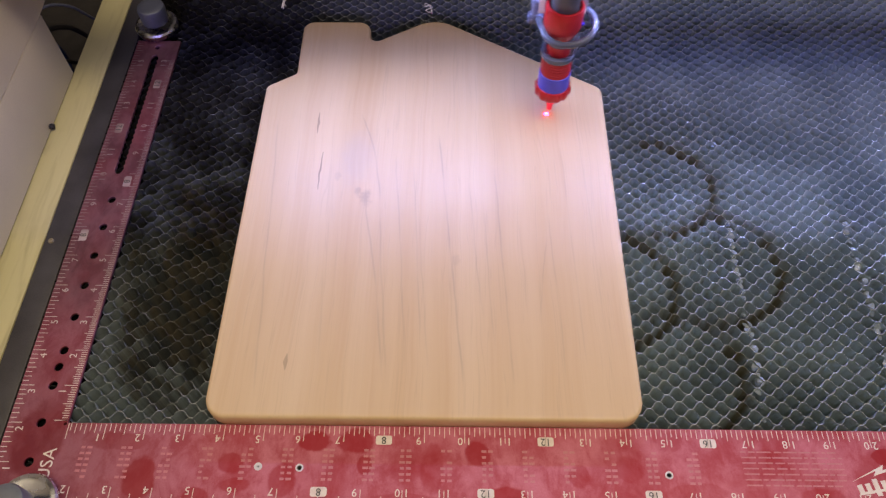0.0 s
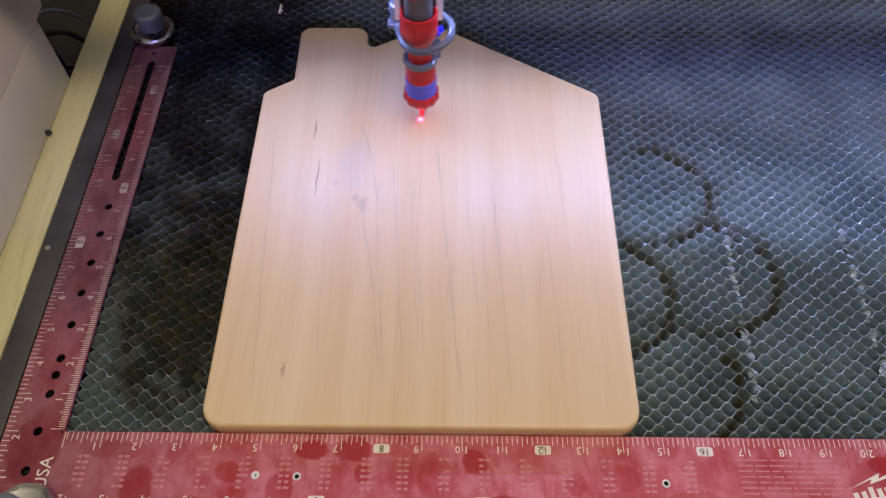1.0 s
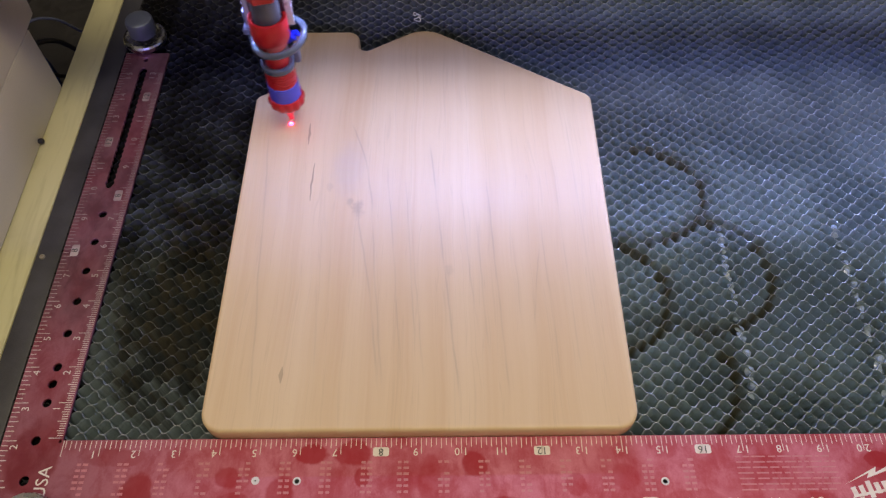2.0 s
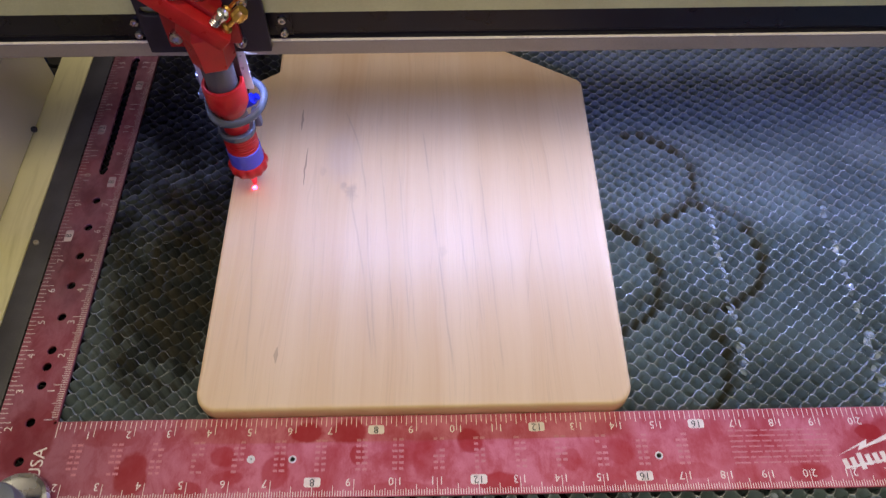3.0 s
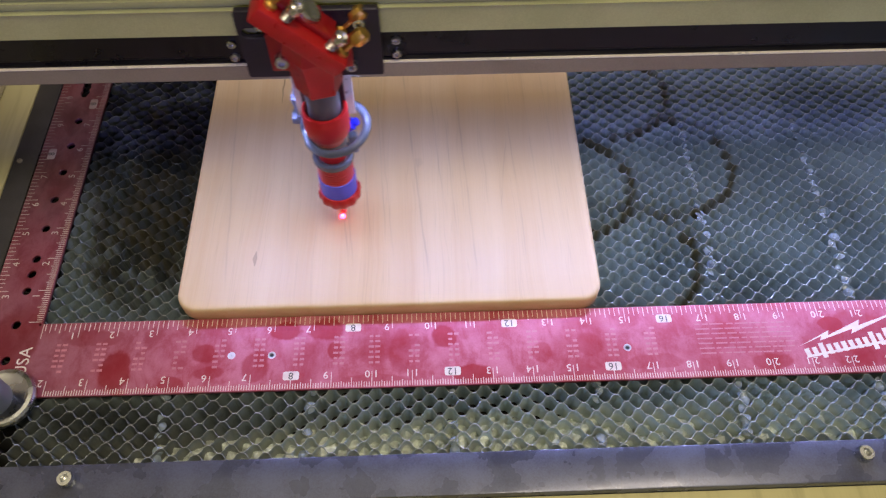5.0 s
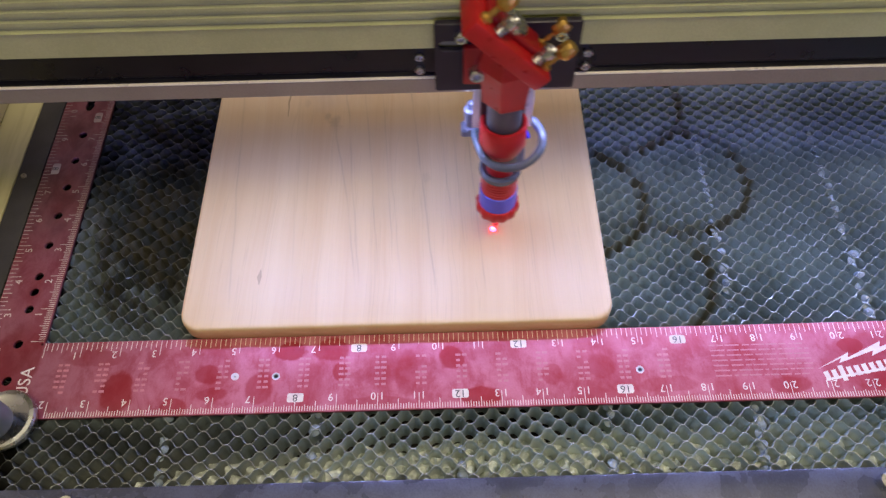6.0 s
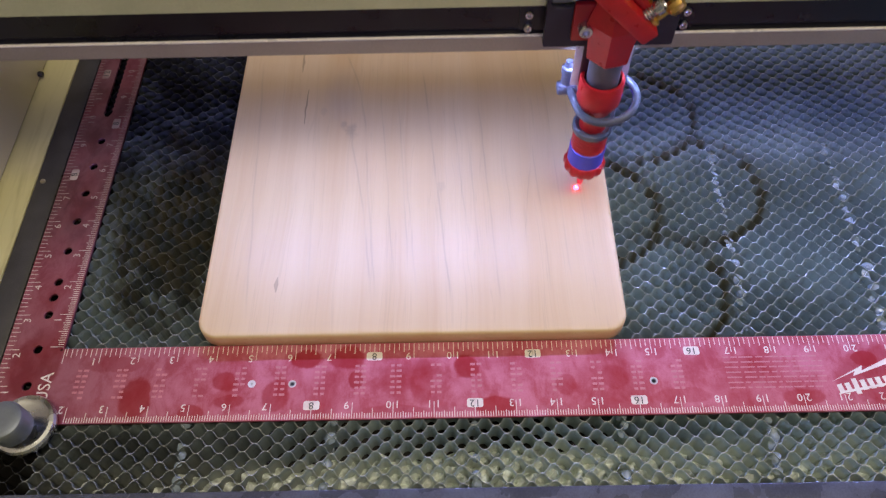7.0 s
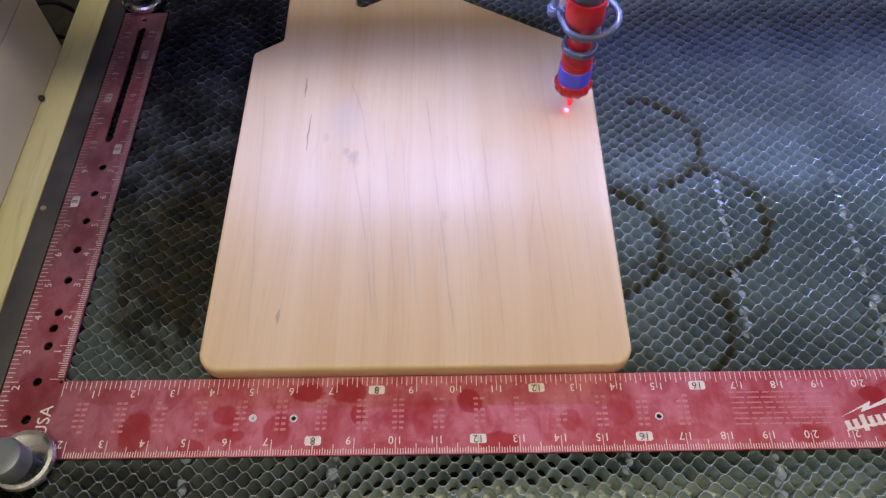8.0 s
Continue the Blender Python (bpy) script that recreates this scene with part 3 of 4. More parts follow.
def honeycomb():
    """Wavy foil strips that touch crest to trough and so close the cells."""
    bed = empty("honeycomb_bed", "grey aluminium honeycomb cutting bed with brown burn rings", "honeycomb bed")
    verts, faces = [], []
    x0, x1, y0, y1, steps, th = -2.0, 31.0, -3.62, 19.5, 10, 0.0042
    shape = [math.tanh(1.3 * math.cos(2 * math.pi * k / steps)) / math.tanh(1.3) for k in range(steps)]
    rows = int((y1 - y0) / ROW)
    n = int((x1 - x0) / CELL * steps)
    for j in range(rows):
        first = len(verts)
        yc = y0 + j * ROW
        for i in range(n + 1):
            x = x0 + i * CELL / steps
            k = (i + (j % 2) * steps // 2) % steps
            wob = noise.noise_vector((x * 0.5, yc * 0.5, 3.0))
            fine = noise.noise_vector((x * 1.7, yc * 1.9, 8.0))
            px = x + 0.10 * wob.x + 0.03 * fine.x
            py = yc + 0.5 * ROW * shape[k] * 0.97 + 0.09 * wob.y + 0.022 * fine.y
            bent = min(1.0, max(0.0, (4.2 - x) / 1.5)) * min(1.0, max(0.0, (yc - 0.2) / 1.5))
            rough = noise.noise_vector((x * 3.1, yc * 3.4, 21.0))
            px += 0.09 * bent * rough.x
            py += 0.06 * bent * rough.y
            top = 0.006 * fine.z - 0.004 - 0.10 * bent * max(0.0, rough.z)
            lean = 0.02 * wob.z
            verts += [(px + lean, py - th + lean, -DEEP), (px, py - th, top), (px, py + th, top), (px + lean, py + th + lean, -DEEP)]
        for i in range(n):
            a = first + 4 * i
            for q in range(3):
                faces.append((a + q, a + 4 + q, a + 5 + q, a + 1 + q))
    me = bpy.data.meshes.new("honeycomb_core")
    me.from_pydata([(x * IN, y * IN, z * IN) for x, y, z in verts], [], faces)
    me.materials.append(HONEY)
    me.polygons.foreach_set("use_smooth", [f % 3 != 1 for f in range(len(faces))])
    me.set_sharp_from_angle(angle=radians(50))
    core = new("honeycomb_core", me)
    core.parent = bed
    tagged(core, kind="stuff")
    # added pale layer standing in for lit, crumpled lower cell walls
    bm = bmesh.new()
    nx, ny = 330, 14
    grid = []
    for i in range(nx + 1):
        x = -1.9 + 0.1 * i
        wide = 0.55 + 0.55 * min(1.0, max(0.0, (x - 2) / 10)) + 0.25 * noise.noise((x * 0.9, 2.0, 0.0))
        col = []
        for j in range(ny + 1):
            y = -3.62 + wide * j / ny
            z = -0.44 + 0.46 * noise.noise((x * 3.9, y * 4.3, 5.0)) + 0.2 * noise.noise((x * 8, y * 8, 1.0)) - 0.35 * (j / ny) ** 2 - 0.3 * max(0.0, 1 - (x + 2) / 6)
            col.append(bm.verts.new((x, y, z)))
        grid.append(col)
    for a, b in zip(grid, grid[1:]):
        for j in range(ny):
            bm.faces.new((a[j], b[j], b[j + 1], a[j + 1]))
    part("pale_cell_layer", bm, PALE_CELLS, bed, "added pale crumpled layer for lit lower cell walls", smooth=0)
    part("frame_bar", box(-2.34, 31, -4.64, -3.64, -0.9, 0.02, 0.05), SCUFFED_SHEEN, bed, "scuffed black anodised frame bar with its sheen painted in")
    part("frame_bar", box(-2.34, -1.62, -3.62, 22, -0.9, 0.0, 0.04), BLACK, bed, "dull black anodised frame bar")
    part("frame_bar", box(31, 32, -4.64, 20, -0.9, 0.02, 0.05), BLACK, bed, "dull black anodised frame bar")
    part("frame_bar", box(-1.6, 31, 19.6, 20.4, -0.9, 0.02, 0.05), BLACK, bed, "dull black anodised frame bar")
    for x in (1.57, 20.0):
        screw_head("screw", x, -4.03, 0.02, 0.19, 0.24, STEEL, bed)
    screw_head("screw", -2.12, 5.55, 0.0, 0.08, 0.06, DARKER_ALU, bed)
    for k in range(8):
        x = 3.42 + 3.54 * k
        part("support_rod", box(x - 0.05, x + 0.05, -3.6, 19.5, -1.0, -0.755, 0.02), DARK_STEEL, bed, "bright support rod under the honeycomb")
    bm = bmesh.new()
    for k in range(8):
        for j in range(rows):
            y = y0 + (j + random.uniform(0.3, 0.7)) * ROW
            x = 3.42 + 3.54 * k + 0.035 * (y + 2.3) + random.uniform(-0.05, 0.05)
            if random.random() < (0.8 if 3 < k and y < 6.6 else 0.55 if y < 0 else 0.06 if 3 < k and y < 12 else 0):
                w, d = random.uniform(0.09, 0.16), random.uniform(0.07, 0.12)
                bmesh.ops.create_cone(bm, segments=8, radius1=w, radius2=w * 0.3, depth=d, cap_ends=True,
                                      matrix=Matrix.Translation((x, y, -0.10 - random.uniform(0, 0.08))) @ Euler((random.uniform(-0.6, 0.6), random.uniform(-0.6, 0.6), 0)).to_matrix().to_4x4())
    tagged(part("glue_bead", bm, GLUE, bed, "shiny beads of glue in rows"), kind="stuff")


# ---- the framing square ----
def framing_square():
    sq = empty("framing_square", "dusty red aluminium framing square with white graduations", "framing square")
    top = 0.12
    outline = [(-1.5, -2), (22.5, -2), (22.5, 0), (0.0, 0.0), (0.0, 14.0), (-1.5, 14.0)]
    holes = [circle(-0.67, float(k), 0.125) for k in (-1, 0, 1, 2, 3, 4, 5, 6, 7)] + [circle(-0.67, 1.52, 0.125), circle(-0.76, 13.66, 0.09)]
    holes += [circle(4.97, -1.05, 0.07, 12), circle(5.98, -1.07, 0.07, 12), circle(14.93, -1.15, 0.07, 12), circle(-0.05, -0.02, 0.045, 10)]
    # the long slot with its notched edges
    slot = []
    for k in range(49):
        slot.append((-0.62 + (0.03 if k % 2 else -0.01), 8.1 + k * 5.1 / 48))
    slot += [(-0.68, 13.3), (-0.8, 13.3)]
    for k in range(48, -1, -1):
        slot.append((-0.86 - (0.03 if k % 2 else -0.01), 8.1 + k * 5.1 / 48))
    slot += [(-0.8, 8.0), (-0.68, 8.0)]
    holes.append(slot)
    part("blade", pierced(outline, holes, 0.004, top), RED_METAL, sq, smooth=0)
    for x, y in ((4.97, -1.05), (5.98, -1.07), (14.93, -1.15)):
        inner = 0.025 if x < 5 else 0.06
        part("eyelet", lathe([(inner, 0.05), (inner, top + 0.004), (0.10, top + 0.006), (0.10, top + 0.002)], 16, Matrix.Translation((x, y, 0)), caps=False), WHITE_PLATE, sq, "pale worn rivet ring")
    z0, z1 = top + 0.001, top + 0.0035

    def ticks(name, count, per, place, long, mid, short):
        bm = bmesh.new()
        for k in range(count * per + 1):
            ln = long if k % per == 0 else mid if k % (per // 2) == 0 else short * (1.25 if k % (per // 4) == 0 else 1.0)
            (ax, ay), (ux, uy), (vx, vy) = place(k / per)
            w = 0.009
            quad = [(ax - ux * w, ay - uy * w), (ax + ux * w, ay + uy * w), (ax + ux * w + vx * ln, ay + uy * w + vy * ln), (ax - ux * w + vx * ln, ay - uy * w + vy * ln)]
            bm.faces.new([bm.verts.new((x, y, z1)) for x, y in quad])
        return part(name, bm, WHITE_INK, sq, smooth=0)

    ticks("tick_scale", 22, 8, lambda v: ((v + 0.06 if v == 0 else v, -0.015), (1, 0), (0, -1)), 0.40, 0.27, 0.19)
    ticks("tick_scale", 22, 16, lambda v: ((v + 0.5, -1.985), (1, 0), (0, 1)), 0.40, 0.25, 0.13)
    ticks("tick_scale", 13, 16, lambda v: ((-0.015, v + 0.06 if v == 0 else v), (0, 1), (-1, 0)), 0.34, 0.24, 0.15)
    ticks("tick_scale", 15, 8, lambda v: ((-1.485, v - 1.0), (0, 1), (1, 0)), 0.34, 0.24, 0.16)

    def number(n, x, y, turn):
        """A number beside its tick; every fourth multiple stands in a white box."""
        rot = Matrix.Rotation(radians(turn), 4, "Z")
        ahead = rot @ Vector((1, 0, 0))
        if n in (8, 12, 16) and not (turn == 90 and n == 16):
            o = [Vector((p.x, p.y)) for p in rounded([(-0.2, -0.115, 0.05), (0.2, -0.115, 0.05), (0.2, 0.115, 0.05), (-0.2, 0.115, 0.05)], 3)]
            bm = slab([Vector((rot @ Vector((p.x, p.y, 0)))[:2]) + Vector((x, y)) for p in o], [(z0, 0), (z1, 0)])
            tile = part("number_tile", bm, WHITE_INK, sq, "white number tile")
            bm = glyph(str(n), 0.26)
            bmesh.ops.transform(bm, matrix=Matrix.Translation((x, y, z1 + 0.003)) @ rot, verts=bm.verts)
            part("number", bm, TUBE_GREY, tile, smooth=0)
            return
        digits = str(n)
        for i, d in enumerate(digits):
            shift = 0.14 if len(digits) == 1 else (-0.10, 0.11)[i]
            p = Vector((x, y, z0)) + ahead * shift
            bm = glyph(d, 0.27)
            bmesh.ops.transform(bm, matrix=Matrix.Translation(p) @ rot, verts=bm.verts)
            part("number", bm, WHITE_INK, sq, smooth=0)

    for n in range(1, 23):
        number(n, float(n), -0.36, 180)
    for n in range(2, 24):
        number(n, n - 1.5, -1.64, 180)
    for n in range(1, 14):
        number(n, -0.36, n - 0.30 if n < 10 else n - 0.12, 90)
    for n in range(1, 16):
        number(n, -1.16, n - 2.30 if n < 10 else n - 2.12, 90)
    # readable word by the corner
    bm = glyph("USA", 0.44)
    bmesh.ops.transform(bm, matrix=Matrix.Translation((-0.20, -1.05, z0)) @ Matrix.Rotation(radians(90), 4, "Z"), verts=bm.verts)
    part("stamp", bm, WHITE_INK, sq, smooth=0)
    # small worn tables, too faint to read
    bm = bmesh.new()
    for n in range(2, 18):
        cx = n - 1.5 + (0.16 if n < 10 else 0.05)
        for r in range(6):
            for s in (-0.08, 0.08):
                if random.random() < 0.9:
                    w = random.uniform(0.045, 0.07)
                    y = -0.62 - r * 0.145
                    box(cx + s - w, cx + s + w, y - 0.03, y + 0.03, z0, z1, bm=bm)
    part("table_print", bm, FADED_INK, sq, "faint worn printed table", smooth=0)
    bm = bmesh.new()
    for r in range(7):
        y, x = -0.56 - r * 0.135, 16.75
        while x < 19.1:
            w = random.uniform(0.08, 0.4)
            box(x, min(19.2, x + w), y - 0.018, y + 0.018, z0, z1, bm=bm)
            x += w + random.uniform(0.03, 0.08)
    part("table_print", bm, FADED_INK, sq, "faint worn printed table", smooth=0)
    # the maker's mark as plain shapes: a bolt and a slanting script-like band
    bolt = [(19.25, -1.27), (20.14, -0.84), (20.09, -0.98), (21.02, -0.56), (20.96, -0.72), (22.3, -0.28), (20.70, -0.95), (20.77, -0.81), (19.84, -1.12), (19.92, -0.99)]
    bm = slab([Vector(p) for p in bolt], [(z0 + 0.0035, 0), (z1 + 0.0035, 0)])
    part("maker_bolt", bm, WHITE_INK, sq, "white bolt-shaped maker's mark", smooth=0)
    bm = bmesh.new()
    x = 19.40
    for h in (0.24, 0.26, 0.42, 0.28, 0.28, 0.28, 0.26, 0.28, 0.28, 0.50, 0.34, 0.56, 0.58):
        cy = -1.45 + (x - 19.4) * 0.17
        o = [Vector((x + 0.02, cy - h / 2)), Vector((x + 0.145, cy - h / 2 + 0.02)), Vector((x + 0.095, cy + h / 2)), Vector((x - 0.03, cy + h / 2 - 0.02))]
        slab(o, [(z0, 0), (z1, 0)], bm)
        slab([Vector((x, cy - 0.13)), Vector((x + 0.20, cy - 0.09)), Vector((x + 0.20, cy - 0.03)), Vector((x, cy - 0.07))], [(z0, 0), (z1 + 0.0005, 0)], bm)
        slab([Vector((x - 0.02, cy + 0.06)), Vector((x + 0.10, cy + 0.09)), Vector((x + 0.10, cy + 0.14)), Vector((x - 0.02, cy + 0.11))], [(z0, 0), (z1 + 0.001, 0)], bm)
        x += 0.195
    part("maker_band", bm, WHITE_INK, sq, "white slanting maker's mark", smooth=0)


# ---- the board ----
def cutting_board():
    corners = [(3.50, 0.012, 0.5), (14.42, 0.012, 0.5), (14.50, 11.37, 0.34), (9.02, 14.76, 0.9), (7.0, 13.55, 0.16), (6.78, 13.70, 0.12),
               (6.74, 14.54, 0.40), (4.40, 14.54, 0.36), (4.43, 11.98, 0.12), (3.50, 11.37, 0.24)]
    rings = [(0.006, 0.09), (0.04, 0.03), (0.10, 0.0), (0.49, 0.0), (0.54, 0.018), (0.567, 0.05), (0.578, 0.09), (0.58, 0.13)]
    ob = part("cutting_board", slab(rounded(corners), rings), MAPLE)
    tagged(ob, "pale maple board shaped like a house with a chimney", "wooden board")


# ---- hold-down pins ----
def hold_down_pin():
    p = empty("hold_down_pin", "grey steel hold-down pin with a wide washer on the red square", "hold-down pin", "hold-down pins on the square")
    part("washer", lathe([(0.15, 0), (0.66, 0), (0.72, 0.05), (0.75, 0.22), (0.71, 0.29), (0.62, 0.31), (0.55, 0.27), (0.2, 0.27)], 40), STEEL, p, "worn bright steel washer")
    part("stem", lathe([(0.17, -0.5), (0.17, 0.25), (0.2, 0.3), (0.2, 0.6)], 20), TUBE_GREY, p)
    part("knob", lathe([(0.2, 0.48), (0.40, 0.50), (0.46, 0.56), (0.47, 1.06), (0.44, 1.13), (0.37, 1.165), (0.2, 1.17)], 36, Matrix.Translation((-0.03, -0.20, 0))), KNOB_STEEL, p, "dull grey cylindrical knob")
    p.matrix_world = pose(-0.30 * IN, -2.08 * IN, 0.125 * IN)
    copy_thing(p, pose(-0.92 * IN, 14.62 * IN, 0.125 * IN, 0, 0, 40))


def fluff():
    for x, y, s in ((8.72, 15.7, 1.0), (3.35, 16.0, 0.8)):
        pts = [(x + s * random.uniform(-0.22, 0.22), y + s * random.uniform(-0.3, 0.3), 0.02 + s * random.uniform(0, 0.22)) for _ in range(7)]
        tagged(part("fluff", sweep(spline(pts, 5), 0.016, 6), THREAD), "curled white thread caught on the honeycomb", "thread")


# ---- the gantry and the laser head, in a space whose origin lies below the nozzle ----
def gantry():
    g = empty("gantry", "aluminium gantry beam with a black linear rail", "gantry")
    ribs = [(0.38, 6.64), (0.38, 7.26), (0.34, 7.30)]
    for k in range(5):
        z = 7.32 + 0.24 * k
        ribs += [(0.46, z), (0.46, z + 0.12), (0.38, z + 0.14), (0.38, z + 0.22)]
    beam = ribs + [(0.46, 8.54), (2.6, 8.54), (2.6, 5.9), (0.76, 5.9), (0.76, 6.64)]
    part("beam", prism(beam, -7.9, 33.9), ALU, g, "ribbed brushed aluminium beam", smooth=20)
    # low front flange added in black for the shade under the rail
    part("rail", prism([(0.60, 5.84), (0.58, 5.87), (0.58, 6.58), (0.60, 6.62), (0.74, 6.62), (0.74, 5.735), (0.53, 5.735), (0.53, 5.76), (0.60, 5.78)], -7.9, 33.9), RAIL, g, "black linear rail", smooth=0)
    lip = part("lip", prism([(0.50, 5.26), (0.49, 5.29), (0.49, 5.66), (0.52, 5.68), (0.72, 5.68), (0.72, 5.36), (0.56, 5.34), (0.55, 5.26)], -7.9, 33.9), DARKER_ALU, g, "aluminium lip, its shaded face painted darker", smooth=0)
    part("lip_highlight", prism([(0.495, 5.682), (0.478, 5.695), (0.485, 5.722), (0.52, 5.73), (0.67, 5.73), (0.67, 5.70)], -7.9, 33.9), HIGHLIGHT_ALU, lip, "aluminium top edge, painted bright as a highlight", smooth=0)
    # added hidden wedge that blocks the strip's backward light
    part("led_blocker", prism([(0.562, 5.262), (0.602, 5.262), (0.602, 5.214)], 2.5, 33.5), CABLE, g, smooth=0)
    bm = bmesh.new()
    for k in range(40):
        x = 3.0 + k * 0.75
        bm.faces.new([bm.verts.new(p) for p in ((x, 0.5710, 5.2440), (x + 0.745, 0.5710, 5.2440), (x + 0.745, 0.5808, 5.2318), (x, 0.5808, 5.2318))])
    part("led_strip", bm, LED_GLOW, g, "glowing cool white LED strip", smooth=0)
    return g


def laser_head():
    h = empty("laser_head", "red and blue laser head with a grey air hose", "laser head")
    # carriage
    hole = [(-1.12 + p.x, 6.92 + p.y) for p in rounded([(-0.24, -0.14, 0.13), (0.30, -0.14, 0.13), (0.30, 0.14, 0.13), (-0.24, 0.14, 0.13)], 4)]
    o = [(p.x, p.y) for p in rounded([(-1.43, 5.72, 0.05), (1.47, 5.72, 0.05), (1.47, 7.46, 0.05), (-1.43, 7.46, 0.05)], 3)]
    bm = pierced(o, [hole], 0, 0.16)
    bmesh.ops.transform(bm, matrix=Matrix.Translation((0, 0.26, 0)) @ Matrix.Rotation(radians(90), 4, "X"), verts=bm.verts)
    plate = part("carriage_plate", bm, PLATE, h, "black carriage plate", smooth=0)
    part("slider", box(-1.2, 1.2, 0.27, 0.56, 5.9, 6.5, 0.02), RAIL, h, "black slider block on the rail")
    face = Matrix.Rotation(radians(90), 4, "X")
    part("clamp_bar", box(-1.95, 1.97, 0.54, 0.57, 5.84, 6.5), RAIL, h, "thin black clamp bar on the rail", smooth=0)
    for x in (-1.75, 1.76):
        for z in (5.92, 6.30):
            screw_head("screw", x, 0.545, z, 0.10, 0.09, STEEL, h, face)
    for x, z in ((-0.90, 7.20), (1.06, 7.20), (0.80, 6.05)):
        screw_head("screw", x, 0.10, z, 0.13, 0.14, STEEL, plate, face)
    part("foot_bracket", box(-0.86, -0.2, -0.06, 0.09, 6.02, 7.0, 0.03), DEEP_RED, h, "dark red bracket")
    screw_head("screw", -0.59, -0.06, 6.42, 0.16, 0.22, STEEL, h, face)
    part("foot_bracket", box(0.3, 0.86, -0.06, 0.09, 6.1, 6.9, 0.03), DEEP_RED, h, "dark red bracket")
    # mirror mount: a slab at a slant with knobs and springs on its upper face
    tilt = Matrix.Translation((-0.05, -0.15, 7.36)) @ Matrix.Rotation(radians(45), 4, "Y")
    mount = part("mirror_mount", box(-1.05, 1.05, -0.62, 0.40, -0.22, 0.20, 0.06, m=tilt), RED, h, "red mirror mount at a slant")
    part("mirror_plate", box(-0.80, 0.62, -0.30, 0.38, 0.20, 0.34, 0.05, m=tilt), DEEP_RED, mount, "red mirror plate")
    part("mirror_cell", lathe([(0.30, 0.30), (0.30, 0.40), (0.26, 0.43), (0.0, 0.43)], 28, tilt @ Matrix.Translation((-0.12, 0.0, 0))), STEEL, mount, "round silver mirror cell")
    for x, y in ((0.86, -0.34), (0.80, 0.28), (-0.84, -0.36)):
        knob = lathe([(0.13, 0.19), (0.13, 0.28), (0.06, 0.32), (0.06, 0.56), (0.13, 0.60), (0.17, 0.66), (0.17, 0.84), (0.13, 0.92), (0.0, 0.92)], 20, tilt @ Matrix.Translation((x, y, 0)), scallop=0.08, lobes=10)
        part("brass_knob", knob, BRASS, mount, "brass adjusting knob")
    for x, y in ((0.56, -0.44), (-0.50, -0.46)):
        coil = [(x + 0.10 * math.cos(a), y + 0.10 * math.sin(a), 0.20 + 0.010 * a) for a in [k * math.pi / 5 for k in range(41)]]
        bm = sweep(coil, 0.022, 6)
        bmesh.ops.transform(bm, matrix=tilt, verts=bm.verts)
        part("spring", bm, STEEL, mount, "small steel spring")
        part("spring_screw", lathe([(0.06, 0.19), (0.06, 0.44), (0.14, 0.46), (0.15, 0.50), (0.15, 0.62), (0.10, 0.66), (0.06, 0.60)], 16, tilt @ Matrix.Translation((x, y, 0))), STEEL, mount)
    # the tube from the mount to the nozzle
    at = Matrix.Translation((0.06, 0, 0))
    part("hex_body", lathe([(0.50, 5.56), (0.53, 5.60), (0.58, 6.2), (0.66, 6.6), (0.50, 7.1)], 6, at @ Matrix.Rotation(radians(14), 4, "Z")), RED, h, "faceted red body", smooth=20)
    part("tube", lathe([(0.385, 3.6), (0.385, 5.7)], 32, at), TUBE_GREY, h, "dark grey lens tube")
    part("collar", lathe([(0.33, 3.74), (0.36, 3.78), (0.38, 3.86), (0.49, 4.10), (0.53, 4.20), (0.53, 4.82), (0.51, 4.86), (0.44, 4.86), (0.43, 4.7)], 36, at, caps=False), RED, h, "red clamping collar")
    part("sleeve", lathe([(0.34, 2.8), (0.34, 3.7)], 32, at), RED, h)
    part("ring", lathe([(0.40, 3.06), (0.48, 3.07), (0.51, 3.14), (0.50, 3.24), (0.44, 3.28), (0.36, 3.22)], 32, at), HOSE, h, "grey ring")
    ribs = []
    for k in range(6):
        z = 2.48 + k * 0.095
        ribs += [(0.45, z), (0.45, z + 0.06), (0.428, z + 0.065), (0.428, z + 0.085)]
    part("ribbed_sleeve", lathe(ribs + [(0.40, 3.08)], 36, at), RED, h, "ribbed red sleeve")
    part("blue_band", lathe([(0.44, 1.84), (0.47, 1.86), (0.47, 2.46), (0.44, 2.48)], 36, at), BLUE, h, "blue anodised band")
    part("grip_ring", lathe([(0.40, 1.50), (0.50, 1.56), (0.56, 1.68), (0.56, 1.86), (0.52, 1.92), (0.44, 1.94)], 72, at, scallop=0.07, lobes=12), RED, h, "red scalloped grip ring")
    part("nozzle", lathe([(0.04, 0.84), (0.07, 0.84), (0.10, 1.10), (0.26, 1.34), (0.42, 1.52)], 24, at), NOZZLE_GLOW, h, "red cone nozzle with the pointer's light added as glow")
    # bracket, air hose and fittings beside the tube
    part("bracket_arm", box(-0.46, 0.54, 0.18, 0.26, 4.5, 5.76, 0.03), MAROON, h, "dark bracket arm")
    part("back_plate", box(-0.62, 0.72, 0.29, 0.33, 4.3, 5.74, 0.015), WHITE_PLATE, h, "bright bare metal plate")
    part("hose_fitting", lathe([(0.09, 4.18), (0.15, 4.20), (0.15, 4.40), (0.12, 4.43), (0.12, 4.73), (0.14, 4.76), (0.14, 4.93), (0.08, 4.96), (0.07, 5.14)], 18, Matrix.Translation((-0.64, 0.64, -0.36)) @ Matrix.Diagonal((1.15, 1.15, 1, 1))), GREY_PLASTIC, h, "grey push-in hose fitting")
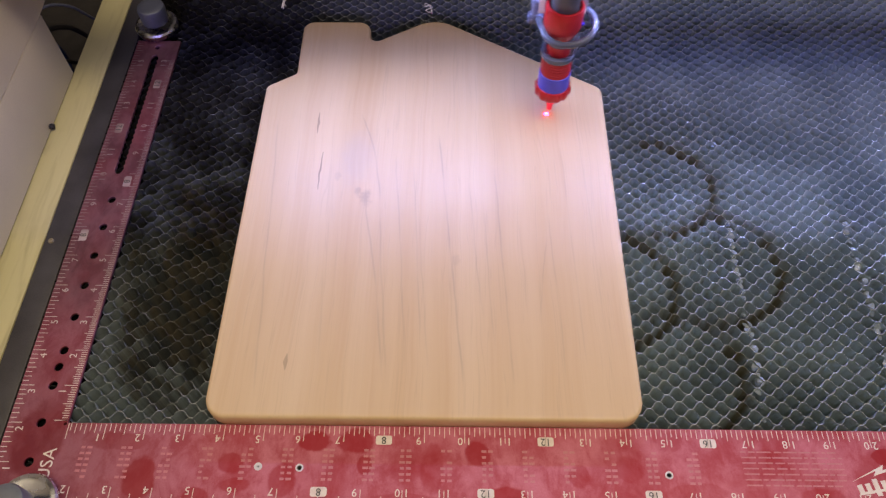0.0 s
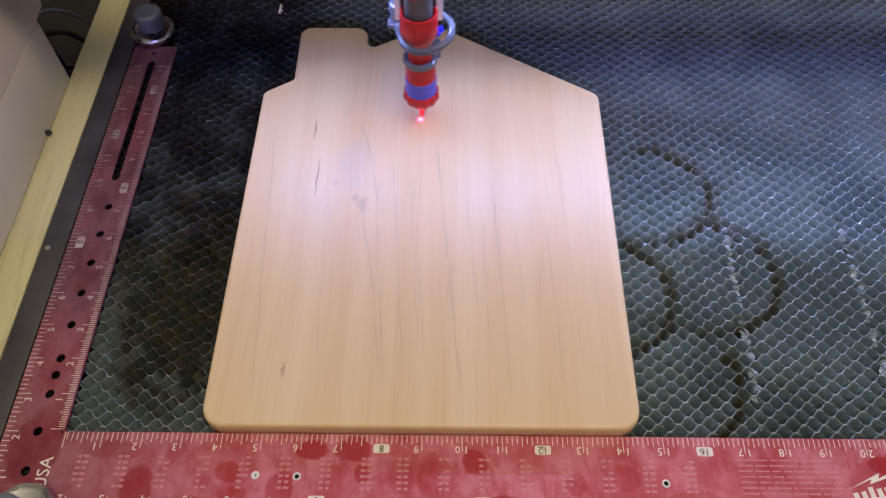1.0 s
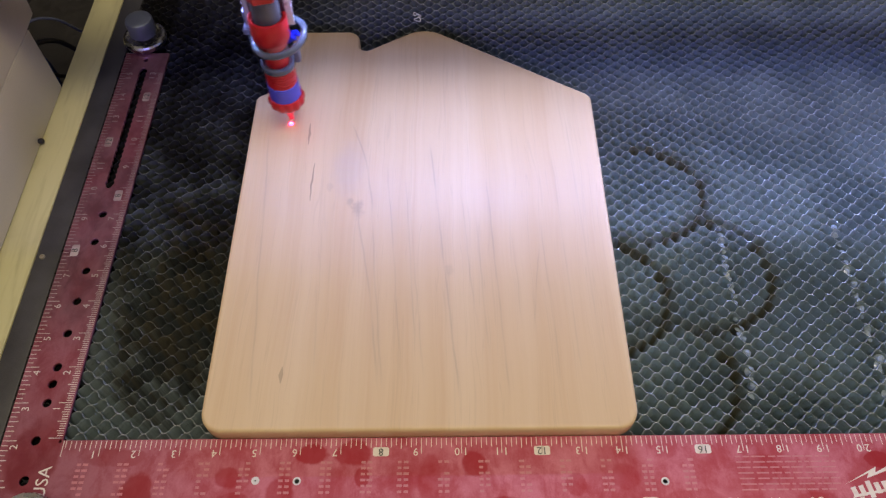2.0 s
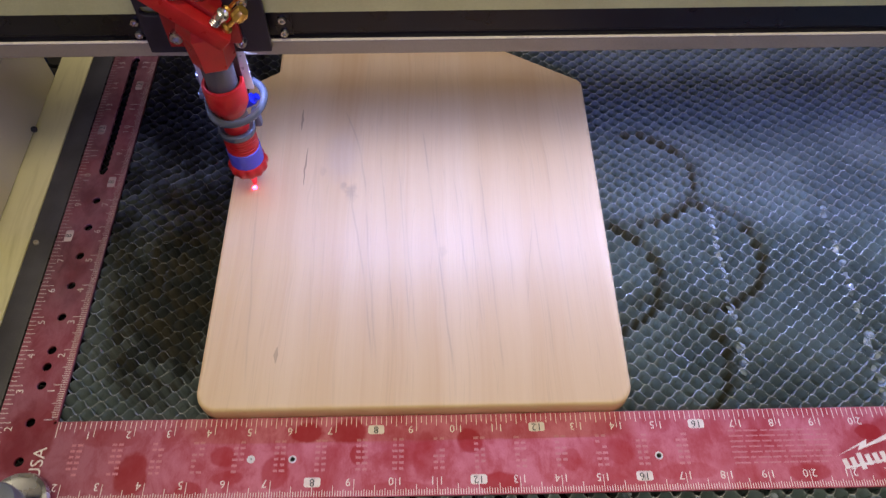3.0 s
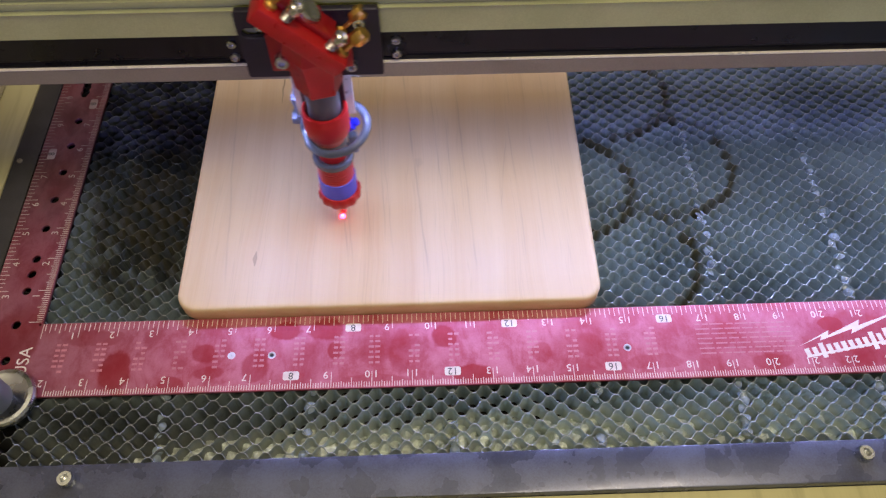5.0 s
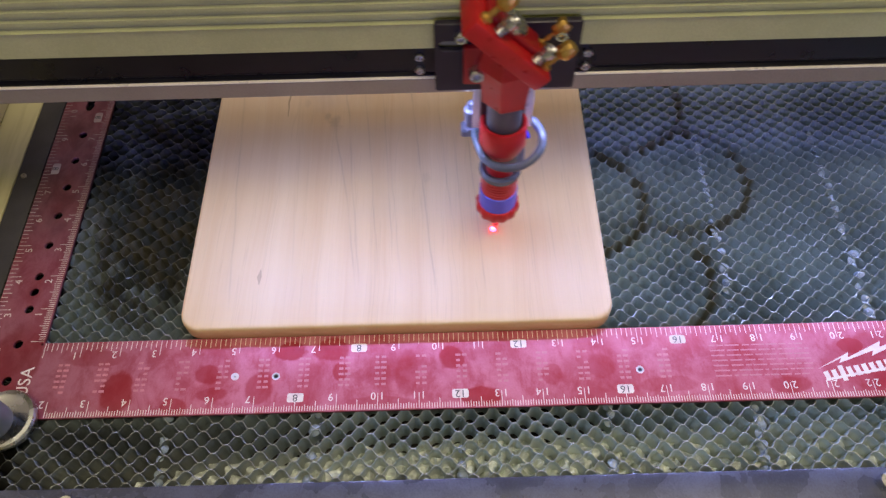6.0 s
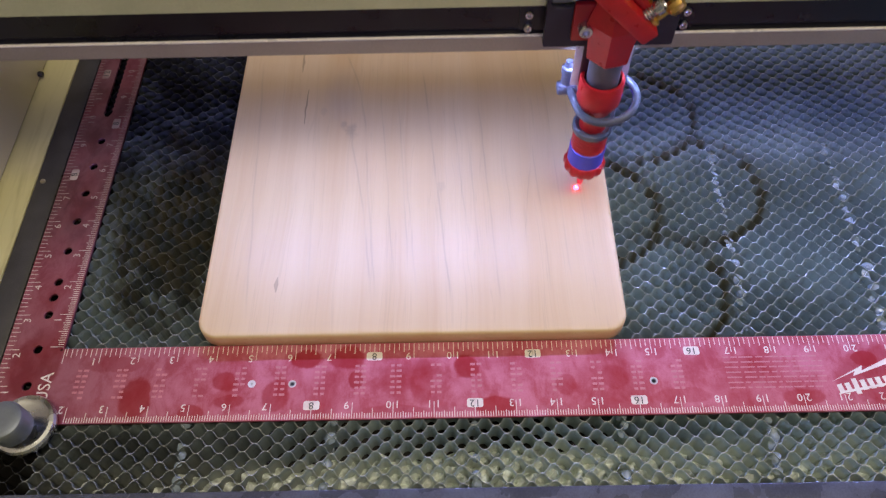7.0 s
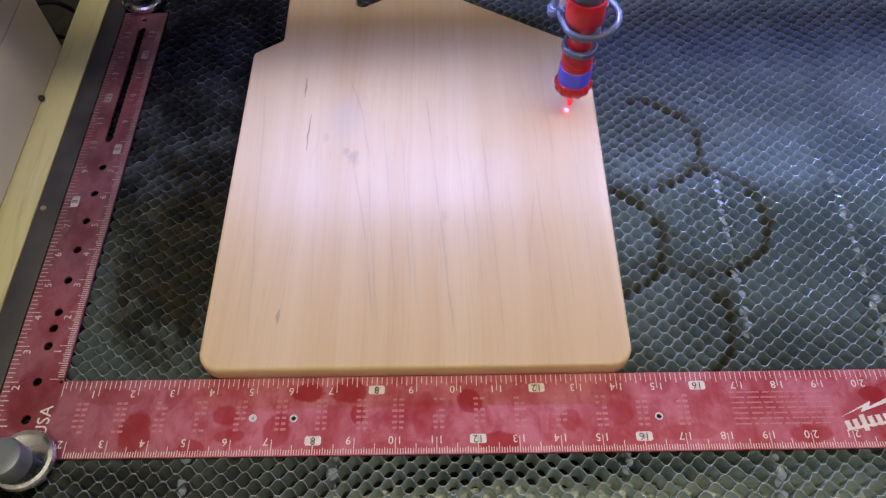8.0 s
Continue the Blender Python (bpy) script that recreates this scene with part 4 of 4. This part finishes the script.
    part("fitting_clip", box(-0.86, -0.36, 0.46, 0.80, 3.78, 4.00, 0.05), GREY_PLASTIC, h)
    loop = [(-0.54, 0.60, 3.90), (-0.54, 0.24, 4.02)]
    for k in range(34):
        a = math.pi * (1.12 + 1.42 * k / 33)
        loop.append((0.26 + 0.72 * math.cos(a), 0.04 + 0.72 * math.sin(a), 4.10 + 0.12 * math.cos(a) + 0.08 * math.sin(a)))
    part("air_hose", sweep(spline(loop, 2), 0.10, 12), HOSE, h, "glossy grey air hose looped round the tube")
    fit_at = Matrix.Translation((0.32, 0.40, 3.70)) @ Matrix.Rotation(radians(60), 4, "Y")
    part("blue_fitting", lathe([(0.10, 0), (0.16, 0.03), (0.16, 0.30), (0.1, 0.34), (0.1, 0.45)], 18, fit_at), BRIGHT_BLUE, h, "bright blue hose fitting")
    part("elbow", box(0.44, 0.66, 0.26, 0.50, 2.9, 3.5, 0.06), GREY_PLASTIC, h)
    # the red pointer beam's mark on the board
    spot = lathe([(0.0, 0.62), (0.026, 0.622), (0.024, 0.630), (0.0, 0.634)], 20)
    part("pointer_spot", spot, SPOT_CORE, h, "glowing red pointer spot")
    part("pointer_ring", lathe([(0.075, 0.583), (0.066, 0.605), (0.045, 0.622), (0.0, 0.626)], 24), SPOT_GLOW, h, "glowing red pointer spot")
    return h


workshop()
casing()
cables()
cutting_board()
hold_down_pin()
fluff()
framing_square()
honeycomb()
GANTRY, HEAD = gantry(), laser_head()


def head_at(t):
    """Where the head stands: it traces a rectangle at an even pace."""
    x = max(4.20, 12.62 - 3.925 * t) if t < 4.1 else min(13.56, 4.20 + 3.88 * (t - 4.11))
    y = min(10.18, max(2.82, 10.18 - 4.03 * (t - 2.217))) if t < 6 else max(2.82, 2.82 + 4.05 * (t - 6.584))
    return max(4.20, x), y


def motions():
    steps = [k / 10 for k in range(81)]
    walk(HEAD, [(t, pose(head_at(t)[0] * IN, head_at(t)[1] * IN, 0)) for t in steps])
    walk(GANTRY, [(t, pose(0, head_at(t)[1] * IN, 0)) for t in steps])


motions()
